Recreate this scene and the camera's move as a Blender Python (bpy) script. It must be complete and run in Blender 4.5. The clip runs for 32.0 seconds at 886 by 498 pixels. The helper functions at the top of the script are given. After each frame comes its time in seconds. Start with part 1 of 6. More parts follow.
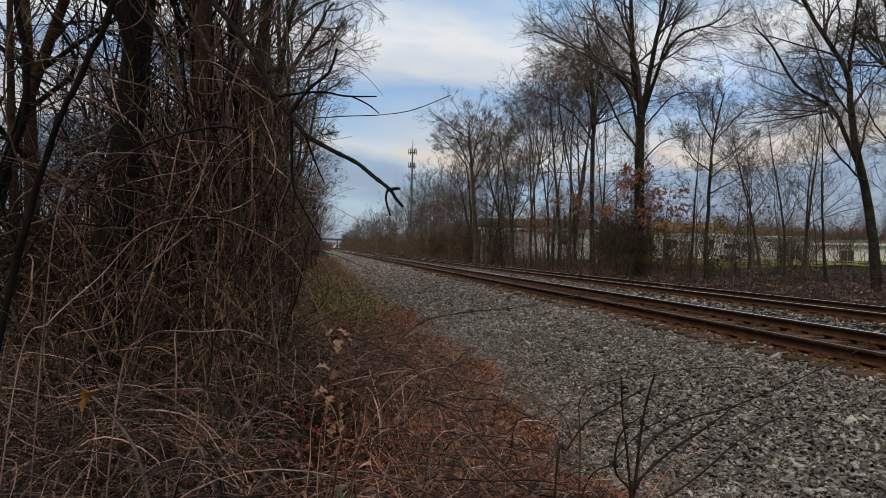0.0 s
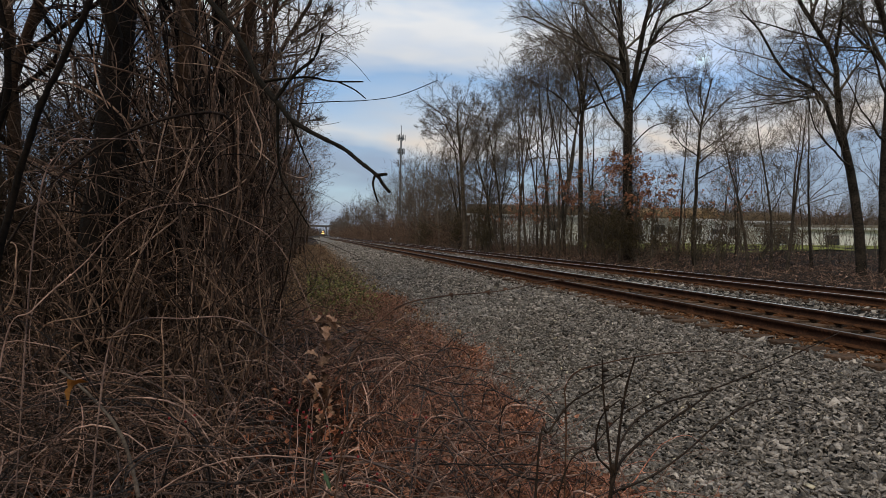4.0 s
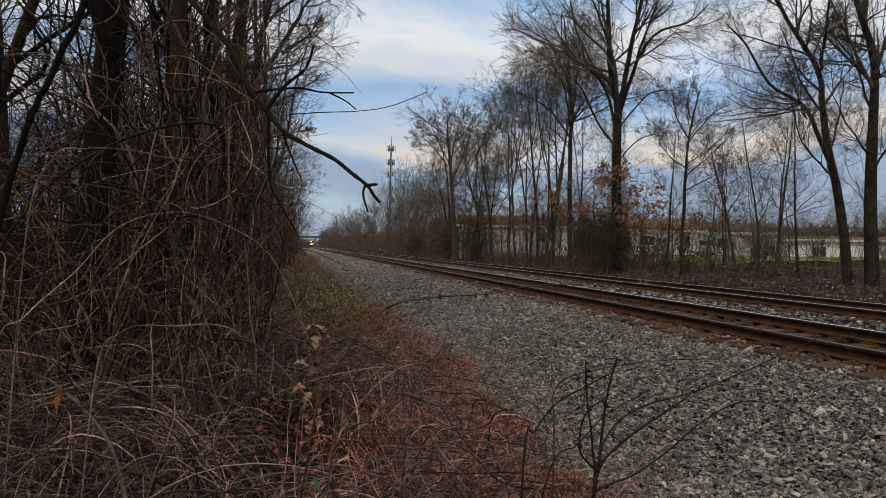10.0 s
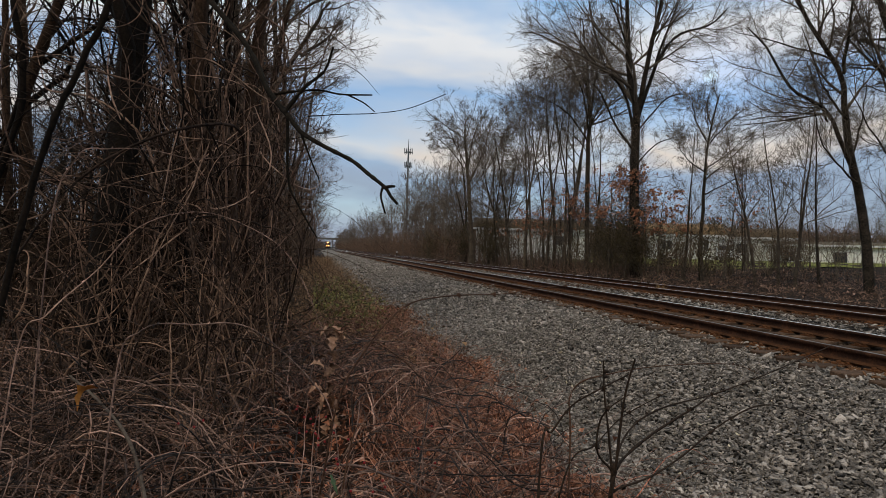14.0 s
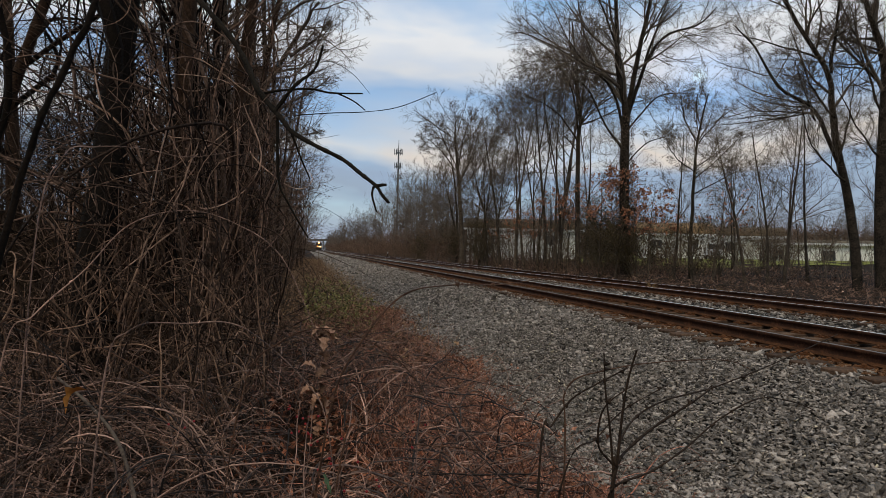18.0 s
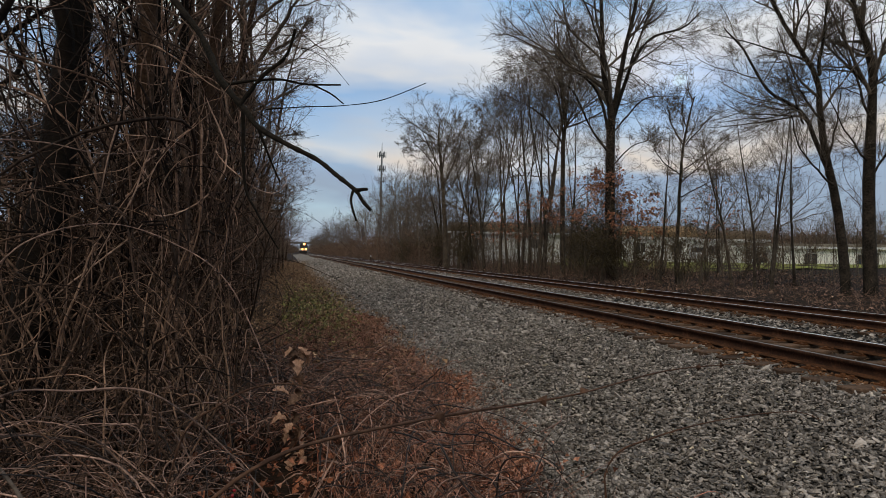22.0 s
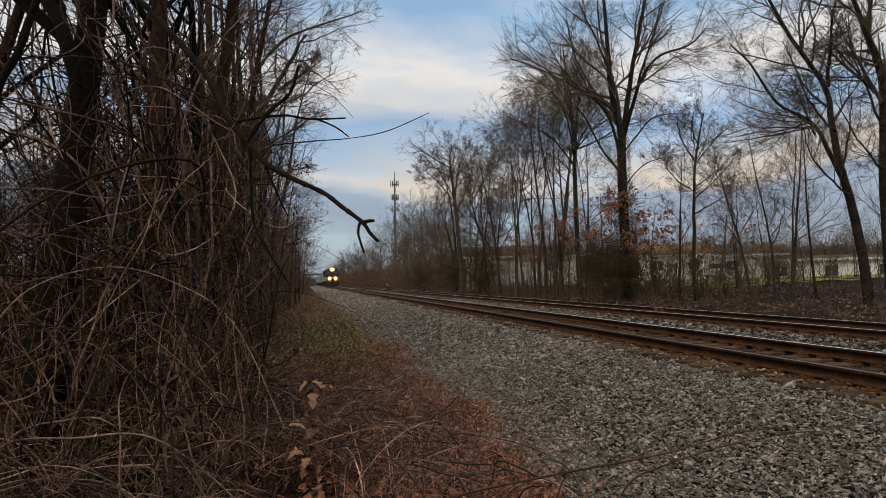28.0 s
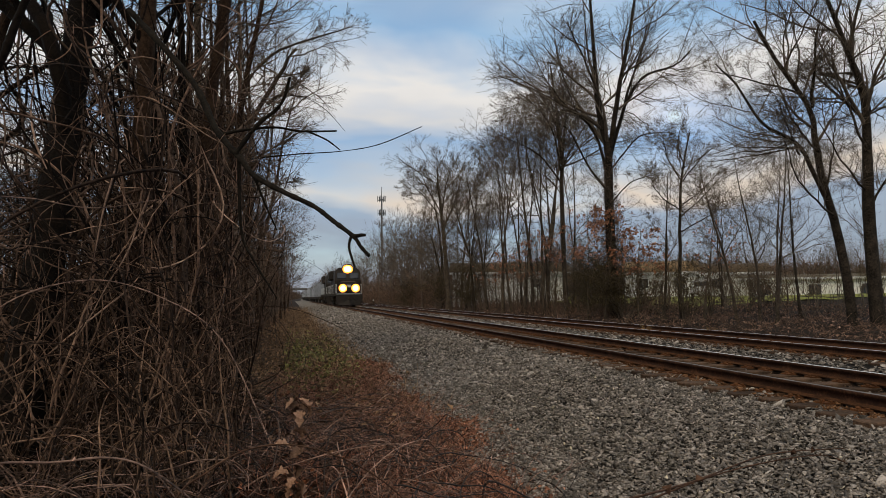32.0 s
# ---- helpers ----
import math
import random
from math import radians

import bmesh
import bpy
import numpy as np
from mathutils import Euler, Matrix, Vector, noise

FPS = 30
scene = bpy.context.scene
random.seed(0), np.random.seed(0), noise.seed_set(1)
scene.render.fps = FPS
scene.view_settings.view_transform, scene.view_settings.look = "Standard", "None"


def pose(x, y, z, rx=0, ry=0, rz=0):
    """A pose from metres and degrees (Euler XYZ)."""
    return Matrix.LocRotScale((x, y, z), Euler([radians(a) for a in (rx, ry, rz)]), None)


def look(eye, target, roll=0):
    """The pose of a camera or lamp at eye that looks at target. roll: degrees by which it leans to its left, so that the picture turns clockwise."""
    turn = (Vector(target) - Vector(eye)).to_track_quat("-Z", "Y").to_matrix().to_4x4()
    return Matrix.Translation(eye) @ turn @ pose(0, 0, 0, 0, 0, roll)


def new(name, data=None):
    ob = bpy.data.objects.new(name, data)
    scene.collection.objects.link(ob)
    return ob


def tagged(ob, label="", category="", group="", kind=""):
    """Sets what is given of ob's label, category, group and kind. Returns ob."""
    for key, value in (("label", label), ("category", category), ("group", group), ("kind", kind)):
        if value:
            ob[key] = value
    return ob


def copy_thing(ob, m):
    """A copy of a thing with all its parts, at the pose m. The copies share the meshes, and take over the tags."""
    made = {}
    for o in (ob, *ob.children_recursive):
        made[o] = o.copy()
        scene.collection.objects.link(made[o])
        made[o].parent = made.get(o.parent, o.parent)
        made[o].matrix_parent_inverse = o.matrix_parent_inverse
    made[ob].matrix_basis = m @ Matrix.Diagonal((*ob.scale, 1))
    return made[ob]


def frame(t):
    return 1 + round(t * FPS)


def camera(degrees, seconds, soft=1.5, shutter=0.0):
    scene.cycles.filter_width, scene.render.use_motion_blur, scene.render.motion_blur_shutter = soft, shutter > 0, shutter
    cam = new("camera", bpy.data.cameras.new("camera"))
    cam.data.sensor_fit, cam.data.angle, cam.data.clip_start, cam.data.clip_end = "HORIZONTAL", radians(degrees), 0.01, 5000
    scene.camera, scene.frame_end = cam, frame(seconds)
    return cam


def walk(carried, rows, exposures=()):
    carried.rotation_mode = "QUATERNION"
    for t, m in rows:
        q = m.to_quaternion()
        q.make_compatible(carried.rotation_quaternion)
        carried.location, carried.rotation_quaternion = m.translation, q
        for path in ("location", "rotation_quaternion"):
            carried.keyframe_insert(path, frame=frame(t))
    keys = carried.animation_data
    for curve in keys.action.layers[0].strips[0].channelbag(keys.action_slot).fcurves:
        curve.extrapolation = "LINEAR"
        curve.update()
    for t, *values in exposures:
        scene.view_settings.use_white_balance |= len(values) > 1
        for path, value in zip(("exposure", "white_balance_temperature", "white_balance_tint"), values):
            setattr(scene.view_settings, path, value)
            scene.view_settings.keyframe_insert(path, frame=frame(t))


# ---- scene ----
cam = camera(64.0, 32.0, 0.8)
PATH = [
    (0, (-5.769, -0.283, 0.958), (-5.4298, 1.6876, 0.9622), 1.32),
    (0.5, (-5.759, -0.313, 0.953), (-5.4169, 1.6575, 0.9542), 1.24),
    (1, (-5.745, -0.299, 0.952), (-5.4004, 1.6711, 0.9481), 1.28),
    (1.5, (-5.750, -0.307, 0.949), (-5.4027, 1.6624, 0.9389), 1.28),
    (2, (-5.749, -0.286, 0.949), (-5.4009, 1.6834, 0.9320), 1.32),
    (2.5, (-5.761, -0.293, 0.947), (-5.4105, 1.6757, 0.9249), 1.30),
    (3, (-5.756, -0.286, 0.958), (-5.4055, 1.6830, 0.9280), 1.32),
    (3.5, (-5.757, -0.282, 0.955), (-5.3974, 1.6852, 0.9211), 1.19),
    (5.5, (-5.769, -0.296, 0.960), (-5.3788, 1.6653, 0.9310), 1.12),
    (6, (-5.771, -0.304, 0.960), (-5.3746, 1.6562, 0.9343), 1.09),
    (6.5, (-5.760, -0.278, 0.958), (-5.3595, 1.6817, 0.9337), 1.08),
    (7, (-5.759, -0.304, 0.956), (-5.3553, 1.6550, 0.9333), 1.12),
    (7.5, (-5.751, -0.269, 0.956), (-5.3429, 1.6892, 0.9340), 1.21),
    (8, (-5.756, -0.303, 0.951), (-5.3453, 1.6544, 0.9306), 1.11),
    (8.5, (-5.751, -0.263, 0.958), (-5.3383, 1.6936, 0.9377), 1.19),
    (9, (-5.755, -0.306, 0.954), (-5.3437, 1.6512, 0.9373), 0.96),
    (9.5, (-5.756, -0.274, 0.953), (-5.3480, 1.6841, 0.9427), 0.93),
    (10, (-5.764, -0.312, 0.949), (-5.3660, 1.6480, 0.9465), 1.17),
    (10.5, (-5.766, -0.310, 0.950), (-5.3802, 1.6529, 0.9497), 1.33),
    (11, (-5.773, -0.320, 0.943), (-5.3940, 1.6441, 0.9439), 1.45),
    (11.5, (-5.773, -0.319, 0.944), (-5.3998, 1.6464, 0.9449), 1.48),
    (12, (-5.772, -0.314, 0.942), (-5.4053, 1.6517, 0.9435), 1.50),
    (12.5, (-5.773, -0.337, 0.942), (-5.4120, 1.6305, 0.9429), 1.53),
    (13, (-5.767, -0.313, 0.943), (-5.4094, 1.6548, 0.9450), 1.57),
    (13.5, (-5.771, -0.335, 0.943), (-5.4171, 1.6334, 0.9461), 1.56),
    (14, (-5.768, -0.317, 0.945), (-5.4157, 1.6518, 0.9491), 1.64),
    (14.5, (-5.777, -0.337, 0.944), (-5.4259, 1.6322, 0.9490), 1.57),
    (16.5, (-5.772, -0.299, 0.947), (-5.4054, 1.6675, 0.9523), 1.36),
    (17, (-5.765, -0.281, 0.946), (-5.3889, 1.6832, 0.9495), 1.27),
    (17.5, (-5.775, -0.289, 0.946), (-5.3954, 1.6745, 0.9483), 1.42),
    (18, (-5.771, -0.296, 0.933), (-5.3931, 1.6683, 0.9394), 1.30),
    (18.5, (-5.770, -0.114, 0.931), (-5.3966, 1.8504, 0.9427), 1.32),
    (19, (-5.806, 0.177, 0.980), (-5.4287, 2.1412, 0.9959), 1.33),
    (19.5, (-5.779, 0.176, 0.995), (-5.3948, 2.1389, 1.0103), 1.33),
    (20, (-5.775, 0.185, 0.992), (-5.3835, 2.1465, 1.0093), 1.26),
    (20.5, (-5.770, 0.175, 0.991), (-5.3752, 2.1359, 1.0081), 1.21),
    (21, (-5.762, 0.175, 0.989), (-5.3627, 2.1342, 1.0046), 1.16),
    (21.5, (-5.761, 0.187, 0.988), (-5.3488, 2.1444, 1.0025), 1.12),
    (22, (-5.697, 0.295, 0.996), (-5.2734, 2.2494, 1.0117), 1.26),
    (22.5, (-5.539, 0.397, 0.987), (-5.1172, 2.3516, 1.0088), 1.19),
    (23, (-5.458, 0.352, 0.963), (-5.0475, 2.3090, 0.9885), 0.89),
    (23.5, (-5.312, 0.274, 0.923), (-4.9096, 2.2333, 0.9552), 0.52),
    (24, (-5.227, 0.264, 0.912), (-4.8313, 2.2238, 0.9523), 0.15),
    (24.5, (-5.182, 0.247, 0.910), (-4.7880, 2.2068, 0.9586), -0.37),
    (25, (-5.169, 0.226, 0.914), (-4.7763, 2.1867, 0.9704), -0.67),
    (25.5, (-5.169, 0.205, 0.916), (-4.7755, 2.1650, 0.9796), -1.06),
    (27.5, (-5.671, 0.367, 1.009), (-5.3005, 2.3302, 1.0906), -1.10),
    (28, (-5.658, 0.298, 1.007), (-5.2782, 2.2600, 1.0967), -0.98),
    (28.5, (-5.677, 0.381, 1.013), (-5.2904, 2.3407, 1.1116), -1.17),
    (29, (-5.675, 0.372, 1.011), (-5.2849, 2.3314, 1.1150), -1.01),
    (29.5, (-5.689, 0.384, 1.019), (-5.2947, 2.3422, 1.1270), -0.91),
    (30, (-5.687, 0.390, 1.001), (-5.2877, 2.3467, 1.1192), -1.01),
    (30.5, (-5.684, 0.396, 1.007), (-5.2801, 2.3510, 1.1284), -0.81),
    (31, (-5.684, 0.402, 1.017), (-5.2751, 2.3559, 1.1425), -0.72),
    (31.5, (-5.683, 0.402, 1.019), (-5.2693, 2.3541, 1.1487), -0.67),
    (32, (-5.676, 0.368, 1.009), (-5.2586, 2.3196, 1.1426), -0.52),
]
walk(cam, [(t, look(eye, target, roll)) for t, eye, target, roll in PATH],
     [(0.0, 0.15, 6300, 5), (20.0, 0.14, 6300, 5), (25.0, 0.11, 6450, 5), (28.0, 0.12, 6780, 6), (32.0, 0.12, 6800, 6)])

# ---- world, sun, exposure ----
scene.view_settings.exposure = 0.1
SUN_EL, SUN_AZ = radians(46), radians(215)
world = bpy.data.worlds.new("dusk_sky")
scene.world = world
world.use_nodes = True


def build_sky(nt):
    nt.nodes.clear()
    N, L = nt.nodes.new, nt.links.new
    out, bg = N("ShaderNodeOutputWorld"), N("ShaderNodeBackground")
    sky = N("ShaderNodeTexSky")
    sky.sky_type, sky.sun_disc = "NISHITA", False
    sky.sun_elevation, sky.sun_rotation = SUN_EL, SUN_AZ
    sky.air_density, sky.dust_density = 1.0, 0.6
    co = N("ShaderNodeTexCoord")
    sep = N("ShaderNodeSeparateXYZ")
    L(co.outputs["Generated"], sep.inputs[0])
    # layers of stratus: colour by height, pushed about by broad noise
    mp = N("ShaderNodeMapping")
    mp.inputs["Scale"].default_value = (1, 1, 3.2)
    mp.inputs["Location"].default_value = (0.4, 0.1, 0.3)
    L(co.outputs["Generated"], mp.inputs[0])
    n1 = N("ShaderNodeTexNoise"); n1.inputs["Scale"].default_value = 2.6
    n1.inputs["Detail"].default_value, n1.inputs["Roughness"].default_value, n1.inputs["Distortion"].default_value = 4, 0.5, 0.4
    L(mp.outputs[0], n1.inputs["Vector"])
    push = N("ShaderNodeMath"); push.operation = "MULTIPLY_ADD"; push.inputs[1].default_value = 0.22
    L(n1.outputs["Fac"], push.inputs[0])
    shift = N("ShaderNodeMath"); shift.operation = "SUBTRACT"; shift.inputs[1].default_value = 0.11
    L(sep.outputs["Z"], shift.inputs[0]); L(shift.outputs[0], push.inputs[2])
    tone = N("ShaderNodeValToRGB")
    e = tone.color_ramp.elements
    stops = ((0.0, (0.4, 0.42, 0.49)), (0.07, (0.31, 0.37, 0.47)), (0.12, (0.31, 0.38, 0.51)), (0.15, (0.7, 0.6, 0.53)), (0.175, (0.5, 0.51, 0.56)), (0.21, (0.3, 0.42, 0.62)),
             (0.25, (0.64, 0.63, 0.66)), (0.31, (0.74, 0.72, 0.74)), (0.37, (0.3, 0.47, 0.71)), (0.44, (0.46, 0.55, 0.7)), (0.55, (0.62, 0.62, 0.64)), (0.8, (0.52, 0.53, 0.56)))
    e[0].position, e[0].color = stops[0][0], (*stops[0][1], 1)
    e[1].position, e[1].color = stops[-1][0], (*stops[-1][1], 1)
    for at, c in stops[1:-1]:
        e.new(at).color = (*c, 1)
    L(push.outputs[0], tone.inputs[0])
    n2 = N("ShaderNodeTexNoise"); n2.inputs["Scale"].default_value = 3.4
    n2.inputs["Detail"].default_value, n2.inputs["Roughness"].default_value = 4, 0.5
    L(mp.outputs[0], n2.inputs["Vector"])
    cover = N("ShaderNodeValToRGB")
    cover.color_ramp.elements[0].position, cover.color_ramp.elements[0].color = 0.36, (0.65, 0.65, 0.65, 1)
    cover.color_ramp.elements[1].position = 0.52
    L(n2.outputs["Fac"], cover.inputs[0])
    scale = N("ShaderNodeMix"); scale.data_type = "RGBA"; scale.blend_type = "MULTIPLY"
    scale.inputs["Factor"].default_value = 1
    L(sky.outputs[0], scale.inputs["A"]); scale.inputs["B"].default_value = (0.1, 0.115, 0.13, 1)
    mix = N("ShaderNodeMix"); mix.data_type = "RGBA"
    L(cover.outputs["Color"], mix.inputs["Factor"])
    L(scale.outputs["Result"], mix.inputs["A"]); L(tone.outputs["Color"], mix.inputs["B"])
    # a pale disc, with a blue break in the cloud round it
    aim = N("ShaderNodeVectorMath"); aim.operation = "DOT_PRODUCT"
    aim.inputs[1].default_value = (math.sin(0.532) * math.cos(0.236), math.cos(0.532) * math.cos(0.236), math.sin(0.236))
    L(co.outputs["Generated"], aim.inputs[0])
    halo = N("ShaderNodeValToRGB")
    h = halo.color_ramp.elements
    h[0].position, h[0].color = 0.0, (0, 0, 0, 1)
    h[1].position, h[1].color = 1.0, (0.1, 0.2, 0.24, 1)
    h.new(0.6).color = (0.0, 0.01, 0.05, 1)
    h.new(0.975).color = (0.0, 0.06, 0.17, 1)
    near = N("ShaderNodeMapRange")
    near.inputs["From Min"].default_value, near.inputs["From Max"].default_value = 0.9975, 1.0
    L(aim.outputs["Value"], near.inputs["Value"]); L(near.outputs[0], halo.inputs[0])
    glare = N("ShaderNodeMix"); glare.data_type = "RGBA"; glare.blend_type = "ADD"; glare.inputs["Factor"].default_value = 1
    L(mix.outputs["Result"], glare.inputs["A"]); L(halo.outputs["Color"], glare.inputs["B"])
    L(glare.outputs["Result"], bg.inputs["Color"])
    bg.inputs["Strength"].default_value = 1.0
    L(bg.outputs[0], out.inputs[0])


build_sky(world.node_tree)
sun_data = bpy.data.lights.new("sun", "SUN")
sun_data.energy, sun_data.angle, sun_data.color = 0.95, radians(20), (1.0, 0.83, 0.62)
sun = new("sun", sun_data)
sun.matrix_world = look((0, 0, 60), Vector((0, 0, 60)) - Vector((math.sin(SUN_AZ) * math.cos(SUN_EL), math.cos(SUN_AZ) * math.cos(SUN_EL), math.sin(SUN_EL))))

# ---- materials ----


def surf(name, c1, c2, scale=8.0, rough=0.8, bump=0.3, fine=60.0, metal=0.0, vary=0.0, spec=0.4, island=0.0, c3=None, bump_dist=0.01, tint=(1.13, 1.0, 0.76), skew=1.0):
    """A weathered surface: two colours mixed at a coarse and a fine scale, with relief."""
    c1, c2, c3 = (tuple(a * b for a, b in zip(c, tint)) if c else None for c in (c1, c2, c3))
    m = bpy.data.materials.new(name)
    m.use_nodes = True
    nt = m.node_tree
    N, L = nt.nodes.new, nt.links.new
    b = nt.nodes["Principled BSDF"]
    co = N("ShaderNodeTexCoord")
    n1, n2 = N("ShaderNodeTexNoise"), N("ShaderNodeTexNoise")
    for n, s in ((n1, scale), (n2, fine)):
        n.inputs["Scale"].default_value, n.inputs["Detail"].default_value, n.inputs["Roughness"].default_value = s, 4, 0.6
        L(co.outputs["Object"], n.inputs["Vector"])
    add = N("ShaderNodeMath"); add.operation = "ADD"
    half = N("ShaderNodeMath"); half.operation = "MULTIPLY"; half.inputs[1].default_value = 0.5
    L(n1.outputs["Fac"], add.inputs[0]); L(n2.outputs["Fac"], add.inputs[1]); L(add.outputs[0], half.inputs[0])
    ramp = N("ShaderNodeValToRGB")
    ramp.color_ramp.elements[0].position, ramp.color_ramp.elements[0].color = 0.38, (*c1, 1)
    ramp.color_ramp.elements[1].position, ramp.color_ramp.elements[1].color = 0.62, (*c2, 1)
    if c3:
        third = ramp.color_ramp.elements.new(0.52)
        third.color = (*c3, 1)
    L(half.outputs[0], ramp.inputs[0])
    col = ramp.outputs["Color"]
    for amount, kind in ((vary, "ShaderNodeObjectInfo"), (island, "ShaderNodeNewGeometry")):
        if amount:
            info, hsv = N(kind), N("ShaderNodeHueSaturation")
            rng = N("ShaderNodeMapRange")
            rng.inputs["To Min"].default_value, rng.inputs["To Max"].default_value = 1 - amount, 1 + amount * skew
            power = N("ShaderNodeMath"); power.operation = "POWER"; power.inputs[1].default_value = skew
            L(info.outputs["Random" if kind == "ShaderNodeObjectInfo" else "Random Per Island"], power.inputs[0])
            L(power.outputs[0], rng.inputs["Value"])
            L(rng.outputs[0], hsv.inputs["Value"]); L(col, hsv.inputs["Color"])
            col = hsv.outputs["Color"]
    L(col, b.inputs["Base Color"])
    b.inputs["Roughness"].default_value, b.inputs["Metallic"].default_value = rough, metal
    b.inputs["Specular IOR Level"].default_value = spec if rough < 0.8 else 0.12
    if bump:
        bp = N("ShaderNodeBump")
        bp.inputs["Strength"].default_value, bp.inputs["Distance"].default_value = bump, bump_dist
        L(n2.outputs["Fac"], bp.inputs["Height"]); L(bp.outputs[0], b.inputs["Normal"])
    return m


def glow(name, colour, strength):
    m = bpy.data.materials.new(name)
    m.use_nodes = True
    b = m.node_tree.nodes["Principled BSDF"]
    b.inputs["Base Color"].default_value = (*colour, 1)
    b.inputs["Emission Color"].default_value = (*colour, 1)
    b.inputs["Emission Strength"].default_value = strength
    return m


